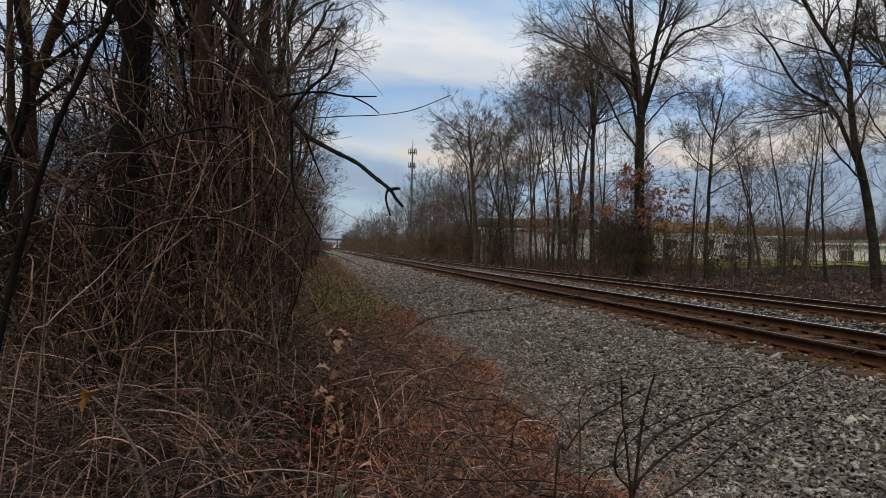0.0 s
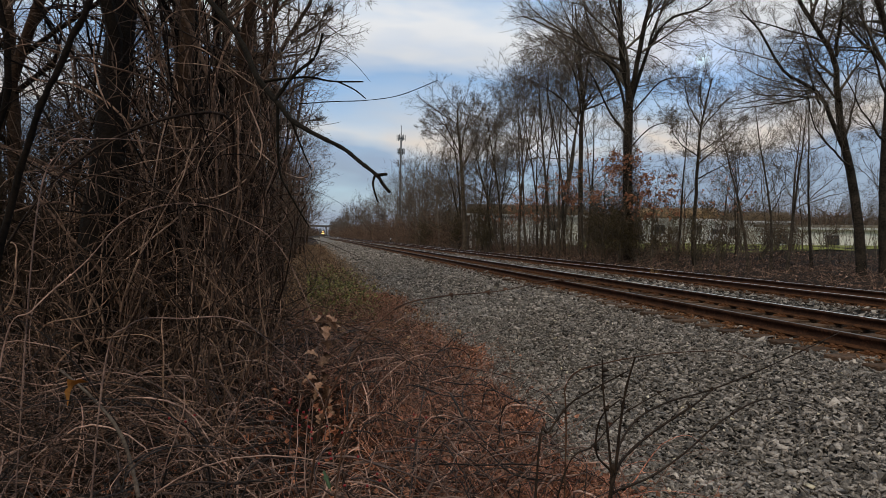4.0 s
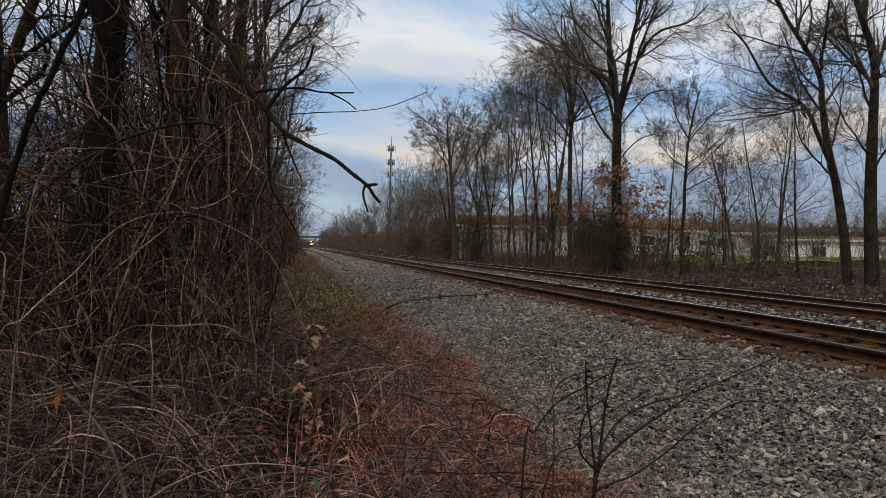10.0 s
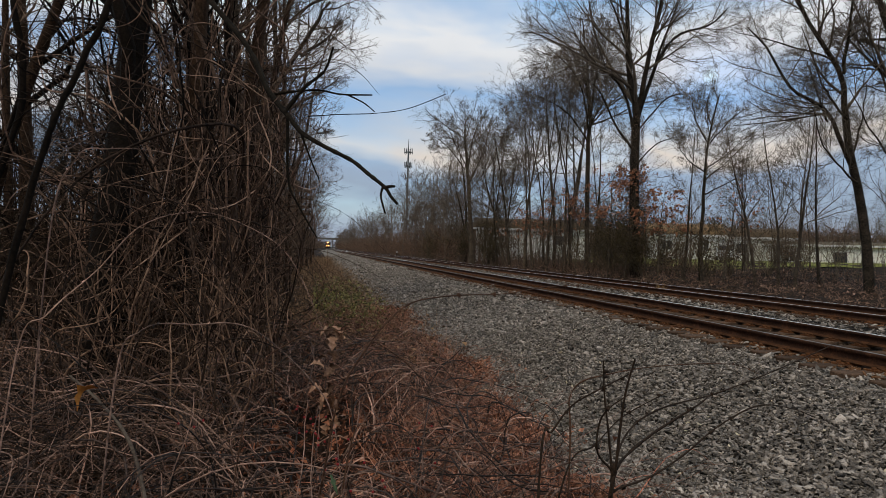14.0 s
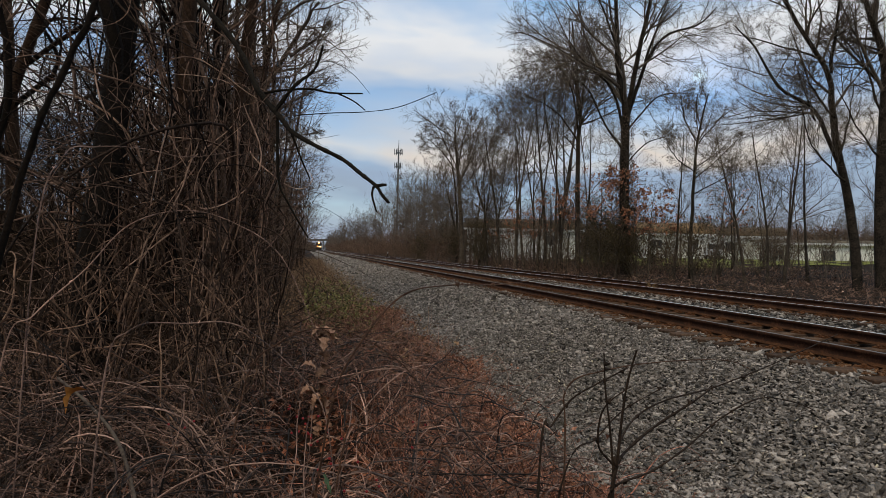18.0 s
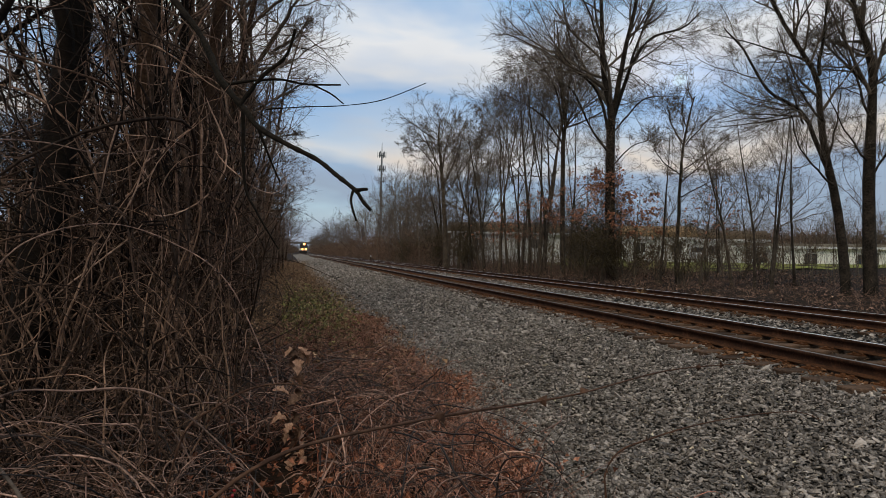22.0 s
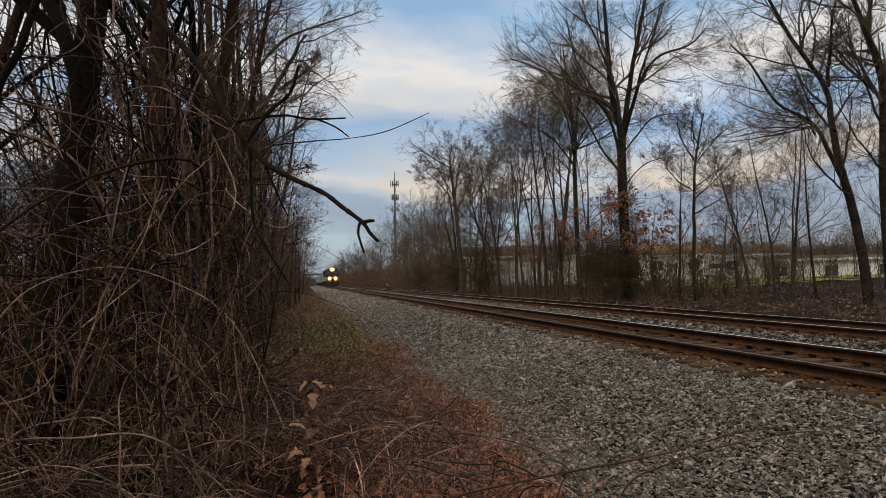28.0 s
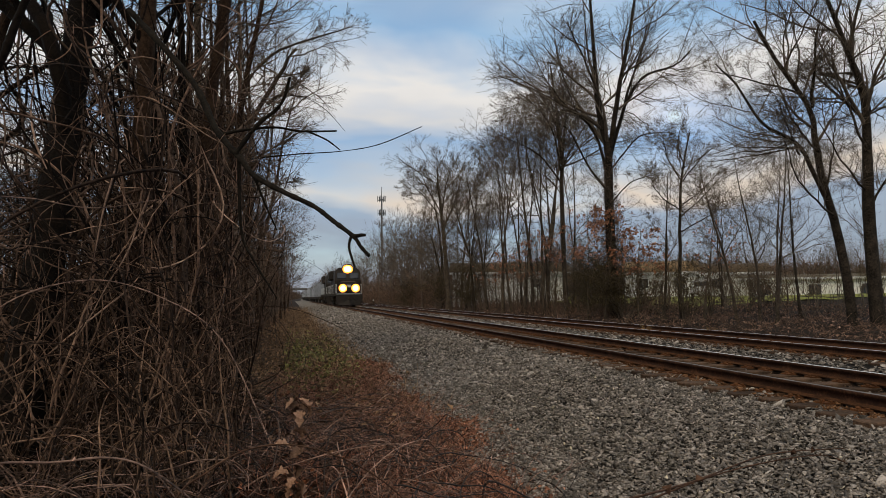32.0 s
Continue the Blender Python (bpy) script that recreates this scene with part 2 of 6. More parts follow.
M = {
    "soil": surf("leaf_litter_soil", (0.008, 0.0055, 0.004), (0.038, 0.024, 0.017), 1.2, 0.95, 0.6, 25, c3=(0.018, 0.012, 0.009), bump_dist=0.03),
    # bed under the stones: the shade in their gaps is painted dark
    "gravel": surf("gap_shade_gravel", (0.006, 0.0055, 0.005), (0.045, 0.041, 0.037), 6.0, 0.9, 1.0, 22, c3=(0.018, 0.016, 0.015), bump_dist=0.05, tint=(1.08, 1.0, 0.86)),
    # bed beyond the modelled stones, in the stones' own lighter tone
    "far_gravel": surf("stone_toned_ballast", (0.1, 0.092, 0.085), (0.24, 0.22, 0.205), 3.0, 0.9, 1.0, 12, bump_dist=0.05, tint=(1.06, 1.0, 0.9)),
    "stone": surf("ballast_stone", (0.122, 0.112, 0.103), (0.345, 0.315, 0.294), 5.0, 0.8, 0.8, 60, island=0.58, skew=1.5, tint=(1.06, 1.0, 0.92)),
    "rust_stone": surf("rust_stained_stone", (0.075, 0.043, 0.03), (0.22, 0.125, 0.08), 9.0, 0.9, 0.4, 45, island=0.6),
    "crib_stone": surf("soiled_brown_stone", (0.045, 0.032, 0.026), (0.15, 0.108, 0.088), 9.0, 0.9, 0.4, 45, island=0.6),
    # the shade inside the wood is put into this stem colour
    "shade_stem": surf("shaded_stem", (0.01, 0.007, 0.006), (0.04, 0.028, 0.022), 2.0, 0.95, 0, 20, island=0.7),
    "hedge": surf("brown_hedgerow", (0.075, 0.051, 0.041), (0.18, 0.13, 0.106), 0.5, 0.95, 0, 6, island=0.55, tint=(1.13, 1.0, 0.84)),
    # distance haze is put into the colour as a pale neutral grey
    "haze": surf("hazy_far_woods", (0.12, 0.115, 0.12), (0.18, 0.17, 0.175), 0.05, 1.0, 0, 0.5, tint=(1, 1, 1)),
    "concrete": surf("weathered_concrete", (0.1, 0.094, 0.088), (0.15, 0.142, 0.134), 0.3, 0.9, 0.1, 4, tint=(1, 1, 1)),
    "evergreen": surf("dull_evergreen", (0.04, 0.034, 0.022), (0.1, 0.083, 0.054), 3, 0.9, 0, 20, island=0.5),
    "pale_stone": surf("pale_stone", (0.5, 0.48, 0.45), (0.65, 0.63, 0.6), 9.0, 0.8, 0.2, 45),
    # rust, made darker than the foot for the shade below the head
    "rust": surf("rusted_rail", (0.02, 0.011, 0.009), (0.085, 0.042, 0.028), 4.0, 0.85, 0.4, 40, c3=(0.04, 0.02, 0.014)),
    "railhead": surf("polished_rail_head", (0.8, 0.8, 0.8), (0.95, 0.95, 0.95), 2.0, 0.5, 0.03, 70, metal=1.0, tint=(1, 1, 1)),
    # dim copy of the polished head: a dark reflection put into the colour
    "dull_head": surf("dull_rail_head", (0.1, 0.088, 0.08), (0.22, 0.2, 0.185), 2.0, 0.5, 0.05, 70, metal=0.6, tint=(1, 1, 1)),
    "foot": surf("rusty_rail_foot", (0.034, 0.018, 0.012), (0.11, 0.054, 0.031), 6.0, 0.9, 0.4, 50),
    "tie": surf("creosoted_tie", (0.022, 0.016, 0.014), (0.105, 0.072, 0.06), 3.0, 0.9, 0.6, 30, vary=0.45),
    "plate": surf("rusty_tie_plate", (0.06, 0.028, 0.016), (0.19, 0.09, 0.046), 9.0, 0.85, 0.4, 50, metal=0.1, vary=0.25),
    # far darker than bark is: dim light under the trees is painted in
    "bark": surf("wood_shade_bark", (0.003, 0.0023, 0.002), (0.011, 0.008, 0.0068), 5.0, 0.95, 0.6, 40, bump_dist=0.02),
    "bark_near": surf("dark_grey_bark", (0.008, 0.007, 0.006), (0.05, 0.042, 0.036), 2.5, 0.95, 0.7, 16, bump_dist=0.03, tint=(1.1, 1.0, 0.84)),
    "brown_bark": surf("brown_bark", (0.015, 0.0095, 0.0072), (0.052, 0.033, 0.025), 5.0, 0.95, 0.6, 40, bump_dist=0.02),
    "bark_grey": surf("grey_bark", (0.024, 0.019, 0.016), (0.105, 0.087, 0.073), 2.5, 0.95, 0.6, 22, vary=0.45, bump_dist=0.02, tint=(1.1, 1.0, 0.84)),
    "twig": surf("bare_twigs", (0.055, 0.046, 0.039), (0.155, 0.13, 0.11), 2.0, 0.9, 0, 20, island=0.35, tint=(1.08, 1.0, 0.86)),
    # paler copy of the twig colour, with the haze of distance mixed in
    "twig_far": surf("haze_paled_twigs", (0.085, 0.068, 0.057), (0.165, 0.136, 0.115), 1.0, 0.95, 0, 9, vary=0.2, tint=(1.05, 1.0, 0.92)),
    "vine": surf("woody_vine", (0.013, 0.0088, 0.0072), (0.145, 0.1, 0.082), 3.0, 0.9, 0.3, 30, island=0.9, vary=0.15, tint=(1.1, 1.0, 0.86), skew=2.5),
    "dark_vine": surf("dark_vine", (0.01, 0.0066, 0.0053), (0.15, 0.098, 0.077), 3.0, 0.9, 0.3, 30, island=0.8, tint=(1.1, 1.0, 0.86), skew=2.0),
    "brown_vine": surf("brown_vine", (0.016, 0.0105, 0.008), (0.17, 0.112, 0.084), 3.0, 0.9, 0.3, 30, island=0.8, tint=(1.1, 1.0, 0.86), skew=2.0),
    "bramble": surf("bramble_cane", (0.032, 0.018, 0.015), (0.37, 0.245, 0.207), 4.0, 0.7, 0.2, 40, island=0.93, vary=0.3, tint=(1.1, 1.0, 0.86), skew=2.4),
    "cane_bark": surf("dark_cane_bark", (0.035, 0.02, 0.017), (0.11, 0.065, 0.05), 30.0, 0.8, 0.2, 200),
    "dark_cane": surf("blackish_cane_bark", (0.012, 0.009, 0.008), (0.04, 0.028, 0.023), 30.0, 0.8, 0.2, 200),
    "grey_wood": surf("weathered_grey_wood", (0.045, 0.036, 0.031), (0.13, 0.108, 0.095), 12.0, 0.95, 0.5, 60, tint=(1.08, 1.0, 0.88)),
    "orange_leaf": surf("orange_oak_leaf", (0.32, 0.13, 0.03), (0.5, 0.24, 0.07), 14.0, 0.8, 0.3, 70),
    # dead wood, with the dimness at the wood's edge put into its colour
    "dead_branch": surf("shade_dark_dead_branch", (0.005, 0.0045, 0.0042), (0.02, 0.017, 0.015), 9.0, 0.95, 0.7, 50),
    "red_cane": surf("reddish_cane", (0.07, 0.024, 0.02), (0.33, 0.145, 0.115), 6.0, 0.7, 0.2, 40, island=0.85, skew=1.8),
    "russet": surf("russet_dead_leaf", (0.1, 0.04, 0.026), (0.3, 0.132, 0.082), 6.0, 0.85, 0.2, 40, island=0.8, skew=1.6, tint=(1.1, 1.0, 0.85)),
    "litter": surf("dead_leaf_litter", (0.12, 0.054, 0.038), (0.5, 0.265, 0.185), 6.0, 0.85, 0.2, 40, island=0.7, tint=(1.08, 1.0, 0.9)),
    "oak_brown": surf("clinging_oak_leaf", (0.17, 0.075, 0.045), (0.4, 0.2, 0.13), 6.0, 0.85, 0.2, 40, island=0.5, tint=(1.1, 1.0, 0.86)),
    "oak_leaf": surf("curled_oak_leaf", (0.14, 0.075, 0.048), (0.4, 0.25, 0.18), 14.0, 0.8, 0.3, 70, island=0.35, vary=0.6, tint=(1.05, 1.0, 0.9)),
    "green": surf("green_leaf", (0.11, 0.12, 0.042), (0.24, 0.235, 0.09), 6.0, 0.7, 0.2, 40, island=0.7),
    "dark_green": surf("dark_green_leaf", (0.02, 0.05, 0.022), (0.05, 0.1, 0.045), 20.0, 0.5, 0.2, 90),
    "lawn": surf("lawn_grass", (0.13, 0.16, 0.04), (0.25, 0.28, 0.09), 0.6, 0.9, 0.4, 8, bump_dist=0.03),
    "berry": surf("red_berry", (0.15, 0.005, 0.008), (0.24, 0.011, 0.016), 30, 0.5, 0, 90),
    "straw": surf("dry_grass", (0.2, 0.13, 0.07), (0.4, 0.28, 0.16), 3, 0.9, 0.1, 30, island=0.4),
    "brush": surf("winter_brush", (0.05, 0.034, 0.027), (0.165, 0.115, 0.085), 0.8, 0.95, 0, 9, island=0.7, tint=(1.1, 1.0, 0.85), skew=1.5),
    "verge": surf("tan_verge_brush", (0.11, 0.074, 0.052), (0.34, 0.237, 0.165), 0.8, 0.95, 0, 9, island=0.7, tint=(1.12, 1.0, 0.82), skew=1.5),
    "shrubwood": surf("edge_shrub_wood", (0.052, 0.04, 0.033), (0.155, 0.118, 0.1), 0.8, 0.95, 0, 9, island=0.6, tint=(1.12, 1.0, 0.85)),
    "far_brush": surf("reddish_winter_brush", (0.085, 0.057, 0.047), (0.27, 0.187, 0.155), 0.8, 0.95, 0, 9, island=0.8, tint=(1.1, 1.0, 0.86), skew=1.8),
    "pale_weed": surf("pale_dry_weed", (0.11, 0.062, 0.047), (0.37, 0.212, 0.162), 1.5, 0.95, 0, 20, island=0.8, tint=(1.1, 1.0, 0.88), skew=1.8),
    "wall": surf("pale_siding", (0.7, 0.68, 0.62), (0.84, 0.82, 0.77), 0.5, 0.8, 0.1, 12, tint=(1, 1, 1)),
    "roof": surf("brown_shingles", (0.13, 0.093, 0.062), (0.24, 0.172, 0.115), 1.2, 0.9, 0.4, 14),
    "dark_roof": surf("dark_brown_shingles", (0.06, 0.045, 0.035), (0.125, 0.095, 0.072), 1.2, 0.9, 0.4, 14),
    "grey_roof": surf("grey_shingles", (0.1, 0.095, 0.09), (0.19, 0.18, 0.17), 1.2, 0.9, 0.4, 14),
    "window": surf("dark_window_glass", (0.02, 0.022, 0.026), (0.05, 0.053, 0.06), 1, 0.15, 0, 20, spec=0.6, tint=(1, 1, 1)),
    "trim": surf("white_trim", (0.6, 0.6, 0.58), (0.74, 0.73, 0.7), 2, 0.6, 0.05, 30, tint=(1, 1, 1)),
    "steel": surf("galvanised_steel", (0.09, 0.092, 0.095), (0.16, 0.163, 0.166), 1.2, 0.6, 0.1, 20, metal=0.2, tint=(1, 1, 1)),
    # black paint browned to carry the amber glow of the headlamps
    "black": surf("glow_warmed_black_paint", (0.016, 0.012, 0.009), (0.034, 0.026, 0.02), 1.5, 0.75, 0.1, 20, spec=0.3, tint=(1, 1, 1)),
    "white": surf("white_paint", (0.5, 0.5, 0.48), (0.68, 0.67, 0.65), 1.5, 0.6, 0.05, 20, tint=(1, 1, 1)),
    "grime": surf("grimy_underframe", (0.015, 0.013, 0.012), (0.05, 0.042, 0.036), 2.0, 0.9, 0.3, 20),
    "container": surf("container_steel", (0.22, 0.23, 0.24), (0.36, 0.37, 0.38), 1.0, 0.6, 0.15, 12, vary=0.3, tint=(1, 1, 1)),
    "lamp": glow("lit_headlamp", (1.0, 0.56, 0.16), 6.0),
    # glow of an added disc that imitates bloom round each headlamp
    "bloom": glow("lamp_bloom_glow", (1.0, 0.33, 0.05), 2.0),
}

# ---- geometry helpers ----
rng = np.random.default_rng(7)


def mesh_from(name, verts, faces, material, smooth=False):
    """A mesh from an (n, 3) array and an (m, 3 or 4) array of indices."""
    verts, faces = np.asarray(verts, np.float32), np.asarray(faces, np.int32)
    me = bpy.data.meshes.new(name)
    me.vertices.add(len(verts))
    me.vertices.foreach_set("co", verts.ravel())
    k = faces.shape[1]
    me.loops.add(faces.size)
    me.loops.foreach_set("vertex_index", faces.ravel())
    me.polygons.add(len(faces))
    me.polygons.foreach_set("loop_start", np.arange(0, faces.size, k, dtype=np.int32))
    if smooth:
        me.polygons.foreach_set("use_smooth", np.ones(len(faces), bool))
    me.update(calc_edges=True)
    me.materials.append(material)
    return me


def unit(v):
    return v / np.maximum(np.linalg.norm(v, axis=-1, keepdims=True), 1e-9)


def tubes(groups):
    """Tapered tubes: groups of (points (n, p, 3), radii (n, p), sides) into one set of vertices and quads."""
    vs, fs, base = [], [], 0
    for pts, rad, sides in groups:
        n, p, _ = pts.shape
        if not n:
            continue
        tan = unit(np.gradient(pts, axis=1))
        ref = np.where(np.abs(tan[..., 2:3]) > 0.8, np.array([1.0, 0.13, 0]), np.array([0.1, 0.05, 1.0]))
        u = unit(np.cross(tan, ref))
        w = np.cross(tan, u)
        ang = np.arange(sides) * 2 * np.pi / sides
        ring = pts[:, :, None] + rad[:, :, None, None] * (np.cos(ang)[None, None, :, None] * u[:, :, None] + np.sin(ang)[None, None, :, None] * w[:, :, None])
        vs.append(ring.reshape(-1, 3))
        idx = np.arange(n * p * sides).reshape(n, p, sides) + base
        a, b = idx[:, :-1], idx[:, 1:]
        f = np.stack([a, np.roll(a, -1, 2), np.roll(b, -1, 2), b], -1).reshape(-1, 4)
        fs.append(f)
        base += n * p * sides
    return np.concatenate(vs), np.concatenate(fs)


def wander(start, direct, length, p, wobble=0.15, rise=0.0, g=None):
    """Polylines (n, p, 3) that start out in a direction and stray from it; rise bends them up (or down)."""
    g = g or rng
    n = len(start)
    pts = np.empty((n, p, 3))
    pts[:, 0] = start
    d = unit(np.asarray(direct, float))
    step = (np.broadcast_to(length, (n,)) / (p - 1))[:, None]
    for i in range(1, p):
        pts[:, i] = pts[:, i - 1] + d * step
        d = unit(d + g.normal(0, wobble, (n, 3)) + np.array([0, 0, rise / p]))
    return pts


def smooth_line(pts, steps):
    pts = np.asarray(pts, float)
    n = len(pts)
    t = np.linspace(0, n - 1, steps)
    i = np.minimum(t.astype(int), n - 2)
    f = (t - i)[:, None]
    p0, p1, p2, p3 = pts[np.maximum(i - 1, 0)], pts[i], pts[i + 1], pts[np.minimum(i + 2, n - 1)]
    return 0.5 * (2 * p1 + (p2 - p0) * f + (2 * p0 - 5 * p1 + 4 * p2 - p3) * f**2 + (3 * p1 - p0 - 3 * p2 + p3) * f**3)


def curls(start, direct, length, p, turn, g, sag=0.0):
    """Smoothly curling polylines (n, p, 3), for vines and canes: the turn persists from step to step."""
    n = len(start)
    pts = np.empty((n, p, 3))
    pts[:, 0] = start
    d = unit(np.asarray(direct, float))
    step = (np.broadcast_to(length, (n,)) / (p - 1))[:, None]
    w = g.normal(0, turn, (n, 3))
    for i in range(1, p):
        pts[:, i] = pts[:, i - 1] + d * step
        w = 0.8 * w + g.normal(0, turn * 0.6, (n, 3))
        d = unit(d + np.cross(w, d) + np.array([0, 0, sag / p]))
    return pts


def sprout(pts, rad, n, low, high, lf, angle, p, g, wobble=0.12, rise=0.3, rf=0.55, tip=0.3, jitter=0.35, floor=0.004, fall=0.6):
    """Child branches of polylines: n each, between low and high of the parent's length."""
    m, q, _ = pts.shape
    par = np.repeat(np.arange(m), n)
    u = g.uniform(low, high, len(par))
    x = u * (q - 1)
    i = np.minimum(x.astype(int), q - 2)
    f = (x - i)[:, None]
    start = pts[par, i] * (1 - f) + pts[par, i + 1] * f
    r0 = rad[par, i] * (1 - f[:, 0]) + rad[par, i + 1] * f[:, 0]
    tan = unit(pts[par, i + 1] - pts[par, i])
    side = unit(np.cross(tan, unit(g.normal(0, 1, tan.shape))))
    a = np.radians(g.normal(angle, angle * 0.25, len(par)))[:, None]
    d = np.cos(a) * tan + np.sin(a) * side
    long = np.linalg.norm(pts[par, -1] - pts[par, 0], axis=1) * lf * (1.0 + fall / 4 - fall * (u - low) / max(high - low, 1e-6)) * g.uniform(1 - jitter, 1 + jitter, len(par))
    out = wander(start, d, long, p, wobble, rise, g)
    taper = np.linspace(1, tip, p)[None]
    return out, np.maximum(r0 * rf, floor)[:, None] * taper


def part(name, data, parent, label=""):
    ob = new(name, data)
    ob.parent = parent
    return tagged(ob, label)


def bm_mesh(name, bm, material, smooth=False):
    me = bpy.data.meshes.new(name)
    for f in bm.faces:
        f.smooth = smooth
    bm.to_mesh(me)
    bm.free()
    me.materials.append(material)
    return me


def box_into(bm, x0, x1, y0, y1, z0, z1, bevel=0.0):
    r = bmesh.ops.create_cube(bm, size=1, matrix=Matrix.Translation(((x0 + x1) / 2, (y0 + y1) / 2, (z0 + z1) / 2)) @ Matrix.Diagonal((x1 - x0, y1 - y0, z1 - z0, 1)))
    if bevel:
        edges = list({e for v in r["verts"] for e in v.link_edges})
        bmesh.ops.bevel(bm, geom=edges, offset=bevel, segments=1, affect="EDGES")


def box_mesh(name, size, material, bevel=0.0, at=(0, 0, 0)):
    bm = bmesh.new()
    sx, sy, sz = (s / 2 for s in size)
    box_into(bm, at[0] - sx, at[0] + sx, at[1] - sy, at[1] + sy, at[2] - sz, at[2] + sz, bevel)
    return bm_mesh(name, bm, material)


def cyl_into(bm, p0, p1, r0, r1, seg=10):
    p0, p1 = Vector(p0), Vector(p1)
    d = p1 - p0
    m = Matrix.Translation((p0 + p1) / 2) @ d.to_track_quat("Z", "Y").to_matrix().to_4x4()
    bmesh.ops.create_cone(bm, cap_ends=True, segments=seg, radius1=r0, radius2=r1, depth=d.length, matrix=m)


# ---- ground ----


def bend(y):
    """The line curves gently away in the far distance."""
    return 3.4e-5 * np.maximum(np.asarray(y, float) - 300, 0) ** 2


PROFILE_X = [-60, -25, -12, -7, -5.2, -4.2, -3.2, -2.2, -1.2, -0.62, -0.45, -0.25, 0.3, 1.2, 1.75, 2.1, 3.0, 3.7, 3.8, 6.3, 6.42, 7.4, 8.6, 10, 12, 20, 35, 60]
PROFILE_Z = [-0.4, -0.5, -0.55, -0.6, -0.64, -0.64, -0.6, -0.47, -0.3, -0.245, -0.235, -0.205, -0.24, -0.24, -0.205, -0.222, -0.28, -0.222, -0.21, -0.21, -0.222, -0.48, -0.7, -0.55, -0.35, 0.05, 0.62, 0.9]


def ground_z(x, y=0.0):
    z = np.interp(x, PROFILE_X, PROFILE_Z)
    rough = np.clip((-4.0 - x) / 1.5, 0, 1) + np.clip((x - 7.0) / 1.5, 0, 1)
    return z + rough * 0.06 * (np.sin(x * 1.7 + y * 0.9) + np.sin(x * 0.6 - y * 1.3))


def sheet(name, xs, ys, material, lift=0.0, curve=False):
    X, Y = np.meshgrid(xs, ys, indexing="ij")
    v = np.stack([X + bend(Y) * curve, Y, ground_z(X, Y) + lift], -1).reshape(-1, 3)
    i = np.arange(len(xs) * len(ys)).reshape(len(xs), len(ys))
    f = np.stack([i[:-1, :-1], i[1:, :-1], i[1:, 1:], i[:-1, 1:]], -1).reshape(-1, 4)
    return new(name, mesh_from(name, v, f, material, True))


gx = np.concatenate([[-3000, -600, -150], np.arange(-60, -12, 4.0), np.arange(-12, 14, 0.5), np.arange(14, 62, 4.0), [150, 600, 3000]])
gy = np.concatenate([[-3000, -300, -60], np.arange(-20, 60, 1.0), np.arange(60, 260, 10.0), [300, 500, 900, 1600, 4000]])
tagged(sheet("ground", gx, gy, M["soil"]), "dark soil with brown leaf litter beside the railway", "ground", kind="structure")
bx = np.concatenate([np.arange(-4.1, 7.6, 0.1)])
by = np.concatenate([np.arange(-20, 60, 0.5), np.arange(60, 260, 10.0), np.arange(300, 1450, 50.0)])
# near bed carries painted gap shade, far bed the plain stone tone
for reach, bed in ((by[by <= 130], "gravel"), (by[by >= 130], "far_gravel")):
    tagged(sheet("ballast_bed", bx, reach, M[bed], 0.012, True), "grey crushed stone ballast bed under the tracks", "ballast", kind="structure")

# ---- railway tracks ----
TRACK_X = (0.7525, 5.0525)
GAUGE = 1.505
Y0, Y1 = -16.0, 1400.0


def rail_mesh(head):
    prof = [(-0.07, -0.142), (0.07, -0.142), (0.07, -0.13), (0.014, -0.112), (0.011, -0.048), (0.036, -0.036), (0.036, -0.008), (0.028, 0.0)]
    prof += [(0.019, 0.0015), (-0.019, 0.0015), (-0.028, 0.0), (-0.036, -0.008), (-0.036, -0.036), (-0.011, -0.048), (-0.014, -0.112), (-0.07, -0.13)]
    ys = np.concatenate([np.arange(Y0, 120, 12.0), [120, 200], np.arange(300, Y1 + 1, 50.0)])
    k = len(prof)
    v = [(x + float(bend(y)), y, z) for y in ys for x, z in prof]
    f = [(a * k + i, a * k + (i + 1) % k, (a + 1) * k + (i + 1) % k, (a + 1) * k + i) for a in range(len(ys) - 1) for i in range(k)]
    me = mesh_from("rail", v, f, M["rust"])
    me.materials.append(M[head])
    me.materials.append(M["foot"])
    for i in range(len(f)):
        if i % k in (7, 8, 9):
            me.polygons[i].material_index = 1
        elif i % k in (1, 2, 14, 15):
            me.polygons[i].material_index = 2
    return me


def tie_mesh():
    bm = bmesh.new()
    box_into(bm, -1.3, 1.3, -0.114, 0.114, -0.178, 0.0, 0.012)
    return bm_mesh("tie", bm, M["tie"])


def plate_mesh():
    bm = bmesh.new()
    box_into(bm, -0.17, 0.17, -0.09, 0.09, 0.0, 0.018)
    for x, y in ((-0.1, -0.06), (-0.1, 0.06), (0.1, -0.06), (0.1, 0.06), (-0.15, 0.0)):
        box_into(bm, x - 0.018, x + 0.018, y - 0.018, y + 0.018, 0.02, 0.036)
    return bm_mesh("tie_plate", bm, M["plate"])


